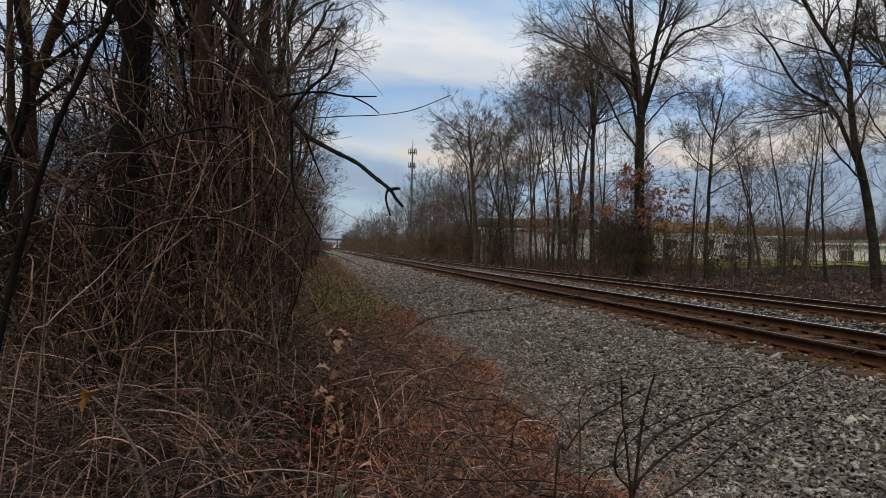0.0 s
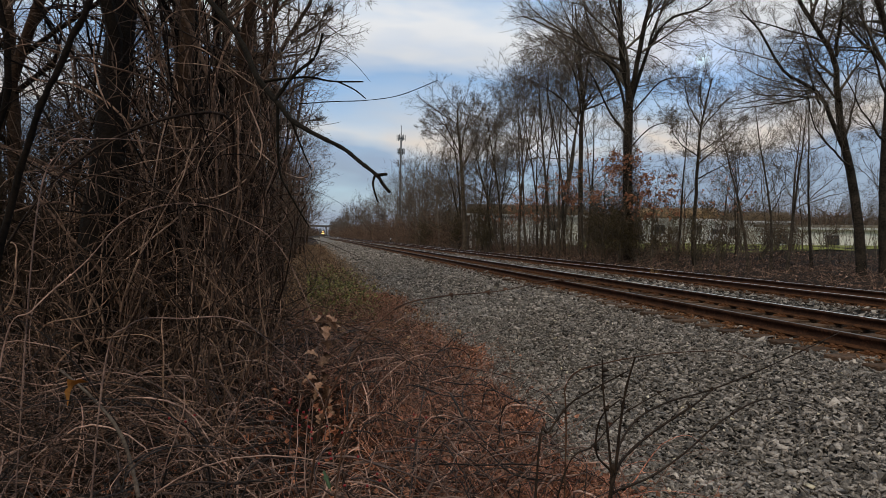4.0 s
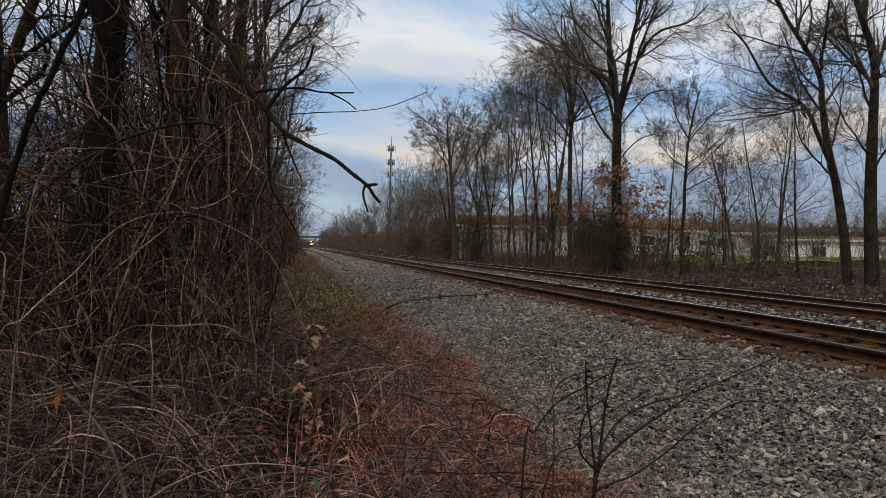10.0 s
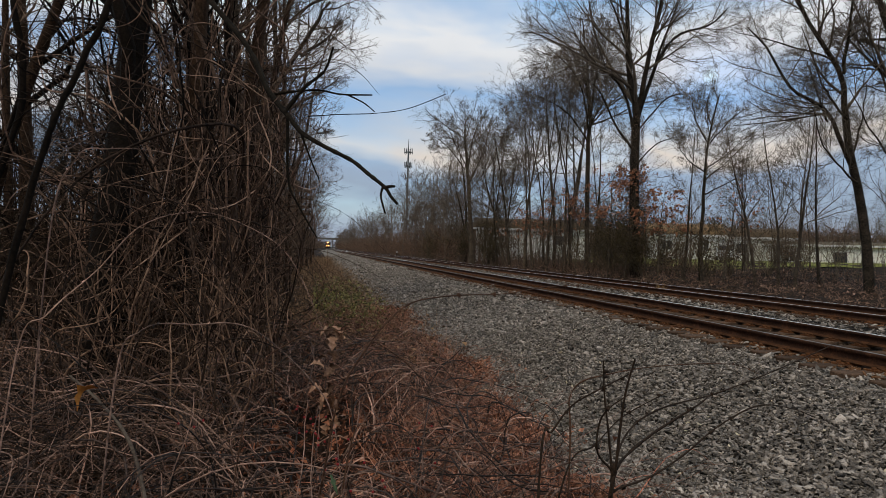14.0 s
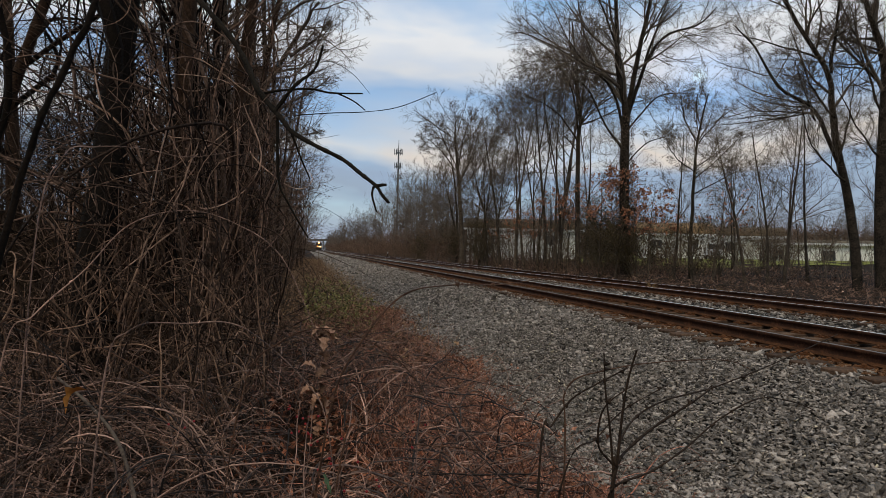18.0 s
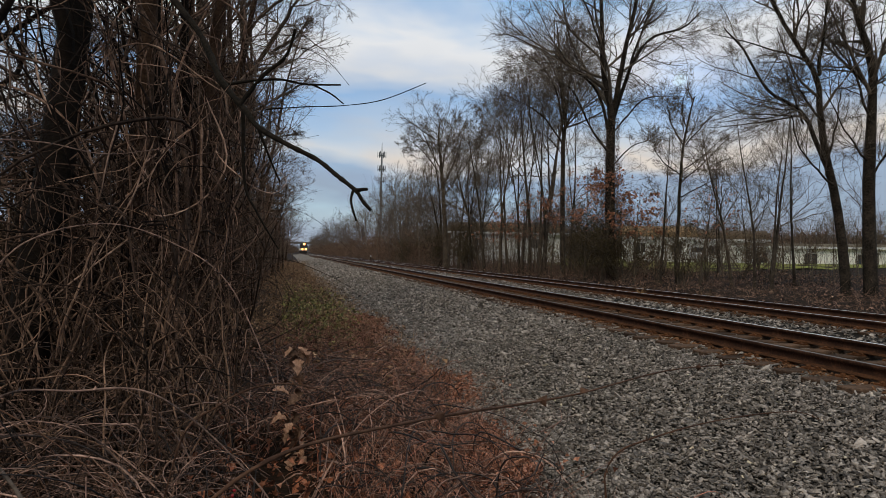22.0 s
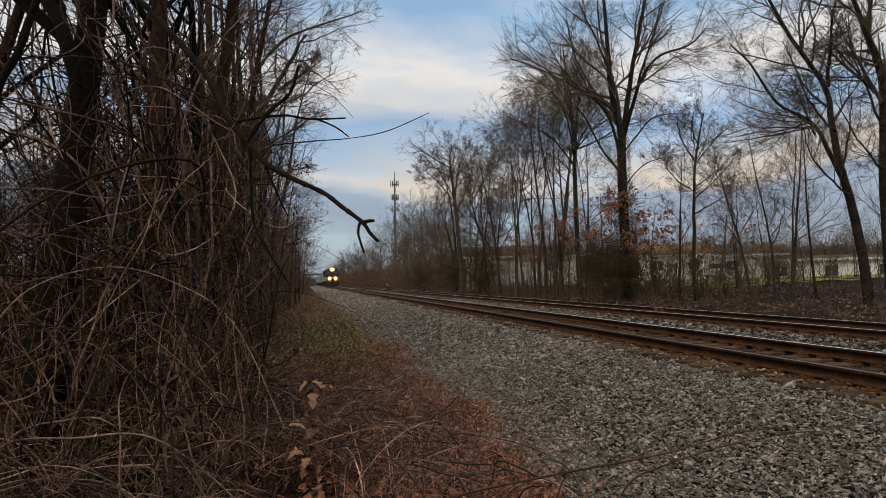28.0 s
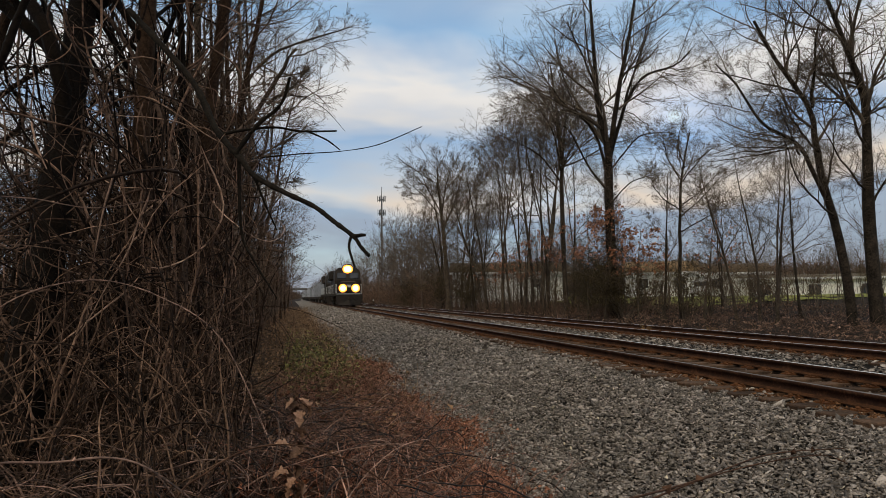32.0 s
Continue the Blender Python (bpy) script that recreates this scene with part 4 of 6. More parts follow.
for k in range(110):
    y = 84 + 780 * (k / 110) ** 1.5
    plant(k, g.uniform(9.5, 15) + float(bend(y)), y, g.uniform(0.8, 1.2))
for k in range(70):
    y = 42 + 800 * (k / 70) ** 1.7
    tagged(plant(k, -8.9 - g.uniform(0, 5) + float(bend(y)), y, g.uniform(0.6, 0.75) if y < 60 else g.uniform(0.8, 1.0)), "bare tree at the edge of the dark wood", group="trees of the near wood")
# deep trees get near-black colours that stand in for the wood's shade
DEEP = [bare_tree("tree", -11 - 3 * k, 19 + 6 * k, 8.5, 0.08, (0.03, 0), 160 + k, 0.2, 13, 0.4, 48, fine=False, twig="shade_stem", bark="bark", floor=0.008, group="trees of the near wood", rise=0.45, n2=5, n3=4, twist=0.2, leaders=1, label="twiggy bare tree deep in the near wood") for k in range(2)]
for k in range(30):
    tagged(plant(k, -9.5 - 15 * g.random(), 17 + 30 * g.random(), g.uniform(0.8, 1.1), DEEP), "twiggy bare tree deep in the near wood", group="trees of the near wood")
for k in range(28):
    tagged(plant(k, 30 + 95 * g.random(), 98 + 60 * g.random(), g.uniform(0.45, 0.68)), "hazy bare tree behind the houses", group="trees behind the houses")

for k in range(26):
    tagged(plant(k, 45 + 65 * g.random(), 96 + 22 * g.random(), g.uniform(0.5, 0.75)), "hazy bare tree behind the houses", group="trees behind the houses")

# near wood
WOOD = "trees of the near wood"
LEFT = [
    (-7.3, 9.8, 12, 0.09, (-0.05, 0), 24),
    (-7.2, 11.5, 11, 0.08, (0.03, 0), 26), 
    (-7.5, 15, 11, 0.1, (0.05, 0), 30), (-7.8, 19, 12, 0.1, (0.03, 0), 31), 
]
LEFT += [
    (-6.9, 7.4, 12, 0.07, (0.05, 0), 34), (-6.75, 8.8, 12, 0.06, (0.02, 0), 70), 
    (-12.5, 17, 13, 0.12, (0, 0), 38), (-8.3, 23, 12, 0.1, (0.02, 0), 60), (-7.3, 13.5, 13, 0.08, (0.06, 0), 71), (-7.2, 17, 13, 0.09, (0.06, 0), 72), (-7.4, 26, 13, 0.1, (0.05, 0), 73), (-7.6, 33, 13, 0.11, (0.05, 0), 74),
]
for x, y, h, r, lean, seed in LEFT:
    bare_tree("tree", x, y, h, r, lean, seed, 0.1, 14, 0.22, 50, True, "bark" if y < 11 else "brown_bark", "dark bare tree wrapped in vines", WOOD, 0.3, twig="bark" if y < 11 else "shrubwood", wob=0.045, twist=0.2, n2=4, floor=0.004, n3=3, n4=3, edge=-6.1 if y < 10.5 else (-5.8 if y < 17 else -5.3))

for x, y, h, seed in ((-6.75, 9.4, 9, 88), (-6.8, 12.5, 9.5, 89), (-6.7, 17.0, 10, 90), (-6.7, 22.0, 10, 91)):
    bare_tree("tree", x, y, h, 0.06, (0.03, 0), seed, 0.25, 20, 0.22, 50, True, "brown_bark", "dark bare tree with a fringe of fine twigs", WOOD, 0.3, twig="shrubwood", n2=6, floor=0.0028, n3=4, n4=3, twist=0.2, edge=-5.35)
BLACK = [([(0.03, -0.8), (0.0, 0.0), (-0.05, 1.0), (-0.1, 2.0), (-0.15, 3.0), (-0.25, 5.0), (-0.3, 9.0)], 0.16, 0.11), ([(-0.22, 4.6), (-0.6, 5.6), (-1.0, 7.5)], 0.04, 0.02), ([(-0.22, 4.8), (0.3, 6.0), (0.6, 8.0)], 0.04, 0.02)]
# grey tree behind the vine-hung pole, limbs reaching out over the gravel edge
CROOKED = [([(-0.9, -0.6), (-0.9, 0.94), (-0.83, 3.5), (-0.78, 5.67), (-0.9, 7.0), (-0.96, 10.0)], 0.16, 0.07), ([(-0.8, 2.2), (0.09, 3.1), (0.14, 4.98), (0.63, 5.87), (1.2, 6.86), (1.56, 7.32)], 0.09, 0.035), ([(0.14, 4.69), (0.07, 6.43), (0.0, 7.9), (-0.06, 9.5)], 0.07, 0.03),
           ([(0.07, 6.29), (0.78, 7.2), (1.49, 7.69), (2.37, 8.05), (3.1, 8.32)], 0.05, 0.012), ([(0.2, 4.4), (0.91, 4.86), (1.41, 5.17), (1.77, 5.48)], 0.035, 0.01), ([(0.77, 6.03), (1.34, 6.5), (1.78, 7.11)], 0.05, 0.02), ([(-0.83, 3.5), (-1.6, 5.2), (-2.2, 7.5)], 0.06, 0.02),
           ([(0.1, 3.6), (0.8, 3.9), (1.5, 4.1)], 0.03, 0.01), ([(0.1, 3.3), (0.7, 3.2), (1.2, 3.35)], 0.02, 0.008)]
for x, y, h, seed in ((-6.9, 29, 6.0, 81), (-6.6, 41, 7.0, 82), (-6.4, 49, 7.5, 83), (-6.2, 58, 8.0, 84), (-6.5, 72, 8.5, 85), (-6.1, 92, 9.0, 86), (-6.3, 120, 9.5, 87)):
    bare_tree("tree", x, y, h, 0.08, (0.03, 0), seed, 0.15, 16, 0.32, 50, True, "brown_bark", "twiggy bare tree at the edge of the gravel", WOOD, 0.3, twig="shrubwood", n2=6, floor=0.007, n3=4, n4=3, twist=0.2)
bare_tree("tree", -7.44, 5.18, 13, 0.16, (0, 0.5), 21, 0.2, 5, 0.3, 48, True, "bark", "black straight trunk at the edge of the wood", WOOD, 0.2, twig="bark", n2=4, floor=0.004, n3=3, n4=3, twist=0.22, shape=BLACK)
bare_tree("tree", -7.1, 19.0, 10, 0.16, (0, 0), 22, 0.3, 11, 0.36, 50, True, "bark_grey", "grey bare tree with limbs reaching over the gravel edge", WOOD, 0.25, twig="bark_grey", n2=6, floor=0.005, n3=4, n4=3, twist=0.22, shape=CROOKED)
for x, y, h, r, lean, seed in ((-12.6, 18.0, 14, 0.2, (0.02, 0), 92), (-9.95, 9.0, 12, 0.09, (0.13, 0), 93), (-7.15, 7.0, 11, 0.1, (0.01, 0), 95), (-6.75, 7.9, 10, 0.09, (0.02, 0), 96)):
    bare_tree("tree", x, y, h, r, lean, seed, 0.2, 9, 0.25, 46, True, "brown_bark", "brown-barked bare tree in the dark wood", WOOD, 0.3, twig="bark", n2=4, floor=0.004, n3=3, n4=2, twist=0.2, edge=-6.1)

# ---- thickets ----


def gravel_edge(y):
    return -3.95 + 0.2 * np.sin(y * 0.9) + 0.16 * np.sin(y * 2.3 + 1) + 0.1 * np.sin(y * 5.1)


def arcs(n, x, y, lift, length, g, up=1.0, droop=-1.2, out=0.7, p=7, wobble=0.16, edge=None, top=None, verge=False, curl=0.0):
    start = np.stack([g.uniform(*x, n), g.uniform(*y, n), np.zeros(n)], -1)
    start[:, 2] = ground_z(start[:, 0], start[:, 1]) + g.uniform(*lift, n)
    start[:, 0] += bend(start[:, 1]) * (y[0] < 1000)
    if verge:
        start = start[start[:, 0] < gravel_edge(start[:, 1])]
        n = len(start)
    d = np.concatenate([g.normal(0, out, (n, 2)), np.full((n, 1), up)], 1)
    pts = curls(start, d, g.uniform(*length, n), p, curl, g, droop) if curl else wander(start, d, g.uniform(*length, n), p, wobble, droop, g)
    if top is not None:
        pts = pts[(pts[..., 2] < top + 0.45 * np.clip(-6.2 - pts[..., 0], 0, 2.5) + 0.35 * g.random((n, 1)) ** 3).all(1)]
    # a gap in the brambles before the dead oak shoot
    gap = (np.abs(pts[..., 0] + 5.69) < 0.15) & (np.abs(pts[..., 1] - 4.5) < 0.9) & (pts[..., 2] > -0.46)
    pts = pts[~gap.any(1)]
    n = len(pts)
    return pts if edge is None else pts[(pts[..., 0] < edge + bend(pts[..., 1]) + 0.25 * g.random((n, 1))).all(1)]


def thicket(name, label, category, groups, material):
    return tagged(new(name, mesh_from(name, *tubes(groups), material)), label, category, kind="stuff")


g = np.random.default_rng(5)


def thin(pts, r0, r1, g, sides=3):
    n, p, _ = pts.shape
    taper = np.linspace(1, 0.2, p)
    if p > 10:
        taper[:2] = 0.3, 0.75
    return pts, g.uniform(r0, r1, (n, 1)) * taper[None], sides


def leaf_stuff(name, label, category, n, x, y, z, size, seed, material, edge=0.0):
    g = np.random.default_rng(seed)
    p = np.stack([g.uniform(*x, n), g.uniform(*y, n), np.zeros(n)], -1)
    if edge:
        p[:, 0] = gravel_edge(p[:, 1]) + 0.12 - np.abs(g.normal(0, edge, n)) + 0.25 * g.normal(0, 1, n) * (g.random(n) < 0.1)
    p[:, 2] = ground_z(p[:, 0], p[:, 1]) + z[0] + (z[1] - z[0]) * g.random(n) ** 1.6
    return tagged(new(name, mesh_from(name, *leaves(n, p, size, g), material)), label, category, kind="stuff")


thicket("bramble_thicket", "tangled brown bramble canes and dead stems by the gravel", "brambles",
        [thin(arcs(1150, (-9.5, -4.4), (2.1, 8.5), (-0.05, 0.3), (0.6, 1.5), g, 0.7, -1.4, 0.9, 16, 0, None, -0.1, curl=0.2), 0.0042, 0.0115, g),
         thin(arcs(1500, (-9.5, -4.6), (2.3, 8.5), (0.0, 0.75), (0.5, 1.5), g, 0.1, -0.5, 1.0, 16, 0, None, 0.0, curl=0.19), 0.003, 0.008, g),
         thin(arcs(3400, (-9.5, -4.4), (2.1, 8.5), (-0.05, 0.55), (0.3, 0.9), g, 0.6, -0.5, 0.8, 7, 0.2, None, 0.0), 0.0014, 0.0042, g),
         thin(arcs(420, (-9.0, -5.2), (2.8, 8.0), (-0.05, 0.2), (1.2, 2.2), g, 1.0, -2.4, 0.8, 18, 0, None, 0.25, curl=0.045), 0.0034, 0.0072, g, 4)], M["bramble"])
thicket("russet_undergrowth", "russet dead weeds on the edge of the ballast", "weeds",
        [thin(arcs(4200, (-5.4, -3.7), (2.0, 18), (-0.05, 0.06), (0.15, 0.5), g, 1.0, -1.2, 0.8, 5, 0.3, None, None, True), 0.0018, 0.0042, g)], M["russet"])
thicket("red_canes", "thin reddish canes arching over the edge of the ballast", "canes",
        [thin(arcs(800, (-6.2, -4.0), (2.0, 9), (-0.05, 0.15), (0.4, 1.1), g, 0.8, -1.3, 0.9, 12, 0, None, -0.05, True, 0.14), 0.002, 0.0045, g)], M["red_cane"])
thicket("shaded_stems", "stems deep in the thicket, coloured as in shade", "undergrowth",
        [thin(arcs(9000, (-17, -7.0), (6.0, 24), (-0.05, 1.0), (0.6, 1.8), g, 1.0, -0.8, 0.6, 5, 0.2, -6.5), 0.006, 0.018, g)], M["shade_stem"])
thicket("vine_curtain", "dark hanging vines climbing the trees in a dense curtain", "vines",
        [thin(arcs(330, (-7.3, -6.25), (5.6, 10), (-0.1, 1.8), (2.0, 4.8), g, 2.0, -0.3, 0.3, 26, 0, -6.0, curl=0.11), 0.004, 0.016, g, 4),
         thin(arcs(230, (-7.3, -6.2), (5.6, 9.5), (1.4, 4.2), (1.0, 3.2), g, -1.6, -0.8, 0.45, 24, 0, -5.95, curl=0.13), 0.003, 0.012, g, 4)], M["dark_vine"])
thicket("inner_vines", "vines climbing deep in the wood, coloured as in shade", "vines",
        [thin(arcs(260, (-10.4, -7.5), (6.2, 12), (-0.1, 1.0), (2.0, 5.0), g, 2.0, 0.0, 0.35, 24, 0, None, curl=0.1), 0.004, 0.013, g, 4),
         thin(arcs(160, (-10.6, -7.7), (6.0, 11), (1.0, 4.5), (1.0, 3.0), g, 0.6, -0.8, 0.6, 18, 0, None, curl=0.13), 0.003, 0.009, g, 4)], M["shade_stem"])
thicket("brown_vines", "brown vine stems crowding the edge of the wood", "vines",
        [thin(arcs(800, (-7.7, -6.0), (4.4, 7.2), (-0.1, 1.0), (0.6, 1.8), g, 1.2, -0.6, 0.45, 18, 0, -5.75, curl=0.13), 0.003, 0.009, g, 4),
         thin(arcs(420, (-7.6, -6.3), (6.5, 11), (-0.1, 2.2), (0.6, 2.0), g, 0.8, -1.0, 0.7, 14, 0, -6.0, curl=0.2), 0.003, 0.008, g)], M["brown_vine"])
thicket("vine_tangle", "hanging woody vines tangled through the trees", "vines",
        [thin(arcs(150, (-7.6, -6.3), (5.2, 8.5), (0.2, 2.8), (1.2, 3.0), g, 0.9, -0.8, 0.6, 26, 0, -6.0, curl=0.17), 0.004, 0.009, g, 4),
         thin(arcs(130, (-7.4, -6.2), (5.2, 8), (1.0, 3.2), (1.0, 2.6), g, -1.2, -0.8, 0.5, 26, 0, -5.9, curl=0.15), 0.003, 0.008, g, 4),
         thin(arcs(230, (-7.7, -6.2), (4.6, 8), (-0.1, 0.5), (0.7, 1.9), g, 0.7, -0.9, 0.8, 20, 0, -6.0, curl=0.2), 0.003, 0.009, g, 4),
         thin(arcs(40, (-9.2, -7.2), (5.0, 8.5), (0.0, 1.2), (1.2, 3.0), g, 1.2, -0.6, 0.6, 22, 0, None, curl=0.12), 0.003, 0.008, g, 4)], M["vine"])
thicket("roadside_brush", "low russet brush along the edge of the gravel", "brush",
        [thin(arcs(9000, (-8.5, -4.0), (7.0, 90), (-0.05, 0.2), (0.4, 1.0), g, 0.9, -1.2, 1.0, 5, 0.25), 0.0025, 0.006, g)], M["verge"])
thicket("winter_brush", "brown winter brush beyond the far track", "brush",
        [thin(arcs(9000, (7.4, 17), (8, 110), (-0.05, 0.1), (0.3, 1.0), g, 0.8, -0.9, 0.8, 5, 0.25), 0.002, 0.006, g),
         thin(arcs(5000, (11, 24), (18, 50), (-0.05, 0.1), (0.15, 0.45), g, 0.7, -0.9, 0.9, 5, 0.25), 0.004, 0.009, g)], M["far_brush"])
thicket("sapling_thicket", "crowded bare saplings between the tall trees", "saplings",
        [thin(arcs(600, (10.5, 18), (38, 76), (0, 0.5), (2.0, 6.0), g, 1.8, 0.2, 0.5, 7, 0.2), 0.006, 0.02, g),
         thin(arcs(170, (15.5, 25), (25, 40), (0, 0.3), (1.5, 4.0), g, 1.8, 0.2, 0.4, 7, 0.2), 0.006, 0.02, g),
         thin(arcs(450, (14, 40), (40, 74), (0, 0.5), (2.0, 5.0), g, 1.8, 0.2, 0.4, 7, 0.2), 0.008, 0.028, g)], M["twig"])
thicket("wood_edge", "dense bare shrubs along the edge of the wood", "shrubs",
        [thin(arcs(4500, (-17, -7.3), (16, 50), (0, 1.4), (1.0, 2.8), g, 1.3, -0.3, 0.5, 5, 0.2, -6.3), 0.008, 0.02, g),
         thin(arcs(5000, (-9.5, -6.6), (14, 60), (0, 3.2), (0.8, 2.2), g, 0.8, -0.4, 0.8, 6, 0.28, -5.9), 0.005, 0.014, g),
         thin(arcs(9500, (-12, -6.7), (42, 300), (0, 3.4), (1.0, 3.2), g, 0.8, -0.4, 1.0, 5, 0.3, -5.5), 0.008, 0.024, g),
         thin(arcs(1500, (-15, -5.5), (380, 900), (0, 3.0), (3, 8.0), g, 1.3, -0.3, 0.6, 5, 0.2), 0.04, 0.1, g)], M["shrubwood"])
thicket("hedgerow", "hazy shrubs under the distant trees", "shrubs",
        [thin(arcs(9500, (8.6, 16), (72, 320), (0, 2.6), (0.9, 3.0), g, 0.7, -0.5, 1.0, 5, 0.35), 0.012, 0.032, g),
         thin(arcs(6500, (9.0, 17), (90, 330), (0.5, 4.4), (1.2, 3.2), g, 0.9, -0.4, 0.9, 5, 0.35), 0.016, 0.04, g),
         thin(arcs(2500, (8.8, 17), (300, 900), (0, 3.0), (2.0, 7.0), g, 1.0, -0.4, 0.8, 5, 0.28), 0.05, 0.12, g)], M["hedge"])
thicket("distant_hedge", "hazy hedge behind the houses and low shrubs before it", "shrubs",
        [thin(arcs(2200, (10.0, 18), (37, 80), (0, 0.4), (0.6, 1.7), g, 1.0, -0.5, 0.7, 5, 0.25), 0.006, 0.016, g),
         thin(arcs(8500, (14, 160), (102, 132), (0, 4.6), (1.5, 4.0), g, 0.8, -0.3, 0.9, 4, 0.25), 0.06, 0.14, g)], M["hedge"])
thicket("dry_weeds", "tan dry weeds between the brambles and the gravel", "weeds",
        [thin(arcs(3800, (-5.9, -4.0), (3.0, 13), (-0.05, 0.3), (0.2, 0.7), g, 0.8, -1.0, 0.9, 7, 0, None, None, True, 0.16), 0.0016, 0.0036, g)], M["pale_weed"])
thicket("trunk_brambles", "bramble canes heaped against a black trunk", "brambles",
        [thin(arcs(520, (-8.2, -6.3), (3.2, 4.3), (-0.05, 0.6), (0.6, 1.6), g, 0.5, -1.2, 0.9, 16, 0, None, 0.1, curl=0.17), 0.002, 0.004, g)], M["dark_vine"])
leaf_stuff("leaf_litter", "russet dead leaves on the edge of the gravel", "dead leaves", 20000, (-5.3, -3.8), (2.4, 18), (0.0, 0.16), 0.045, 31, M["litter"], 0.6)
leaf_stuff("edge_litter", "russet dead leaves heaped where the gravel begins", "dead leaves", 11000, (-5.3, -3.8), (2.0, 6.5), (0.0, 0.12), 0.05, 37, M["litter"], 0.45)
leaf_stuff("wood_litter", "brown dead leaves under the brambles", "dead leaves", 9000, (-11, -5.0), (2.0, 12), (0.0, 0.25), 0.06, 32, M["russet"])
leaf_stuff("green_leaves", "sparse green leaves in the brush", "leaves", 2200, (-5.8, -4.6), (10.5, 20), (0.1, 0.75), 0.055, 33, M["green"])

leaf_stuff("weed_leaves", "dry tan leaves of weeds on the verge", "dead leaves", 6000, (-6.4, -4.1), (6.5, 34), (0.0, 0.65), 0.05, 34, M["verge"])
leaf_stuff("trackside_litter", "brown dead leaves on the bare soil", "dead leaves", 13000, (-12, -4.0), (-9.0, 2.6), (0.0, 0.06), 0.06, 35, M["russet"])
thicket("low_brambles", "low brown bramble stems on the bank", "brambles",
        [thin(arcs(2600, (-12, -4.4), (-9.0, 2.0), (-0.05, 0.05), (0.3, 0.9), g, 0.4, -1.6, 0.9, 8, 0, None, -0.25, curl=0.15), 0.002, 0.0055, g)], M["bramble"])

leaf_stuff("bank_litter", "brown dead leaves on the bank beyond the tracks", "dead leaves", 9000, (7.4, 26), (9.0, 60), (0.0, 0.3), 0.1, 36, M["far_brush"])

# single canes and lianas that stand out from the tangle
g = np.random.default_rng(91)
for pts in arcs(420, (-8.8, -5.0), (2.8, 7.6), (-0.05, 0.2), (1.2, 2.3), g, 1.0, -2.4, 0.8, 18, 0.2, None, 0.25, curl=0.05)[:150]:
    me = mesh_from("bramble_cane", *tubes([thin(pts[None], 0.003, 0.0062, g, 4)]), M["bramble"], True)
    tagged(new("bramble_cane", me), "arching brown bramble cane in the thicket", "cane", "bramble canes")
for k, pts in enumerate(arcs(260, (-8.0, -6.3), (5.6, 10), (-0.2, 0.0), (6.0, 9.0), g, 2.6, 0.5, 0.2, 30, 0.1, -6.0, curl=0.085)[:52]):
    if pts[:, 1].min() < 5.4:
        continue
    big = k % 3 == 0
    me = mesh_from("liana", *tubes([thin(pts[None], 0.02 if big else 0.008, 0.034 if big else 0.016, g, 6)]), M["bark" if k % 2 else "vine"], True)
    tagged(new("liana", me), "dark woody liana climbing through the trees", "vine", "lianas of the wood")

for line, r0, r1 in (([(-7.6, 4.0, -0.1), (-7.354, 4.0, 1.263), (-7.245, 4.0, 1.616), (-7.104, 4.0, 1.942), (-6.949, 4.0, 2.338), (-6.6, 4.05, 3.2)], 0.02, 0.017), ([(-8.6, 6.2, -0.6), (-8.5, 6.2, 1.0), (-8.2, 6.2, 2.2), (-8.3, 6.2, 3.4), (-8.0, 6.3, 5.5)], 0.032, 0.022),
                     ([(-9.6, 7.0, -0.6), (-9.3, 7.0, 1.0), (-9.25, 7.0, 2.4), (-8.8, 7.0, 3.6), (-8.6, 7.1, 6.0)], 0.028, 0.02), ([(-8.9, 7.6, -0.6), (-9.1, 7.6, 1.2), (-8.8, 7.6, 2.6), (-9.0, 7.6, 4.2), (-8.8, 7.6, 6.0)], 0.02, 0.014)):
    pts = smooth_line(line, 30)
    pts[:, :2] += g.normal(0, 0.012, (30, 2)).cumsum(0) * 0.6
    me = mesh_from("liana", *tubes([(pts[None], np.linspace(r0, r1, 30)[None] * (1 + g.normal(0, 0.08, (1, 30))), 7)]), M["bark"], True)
    tagged(new("liana", me), "thick dark liana leaning through the wood", "vine", "lianas of the wood")

# ---- dead branch over the gravel edge ----


def limb(pts, r0, r1, steps=24, sides=7, g=None):
    g = g or rng
    line = smooth_line(pts, steps)
    rad = np.linspace(r0, r1, steps) * (1 + g.normal(0, 0.1, steps))
    return line[None], rad[None], sides


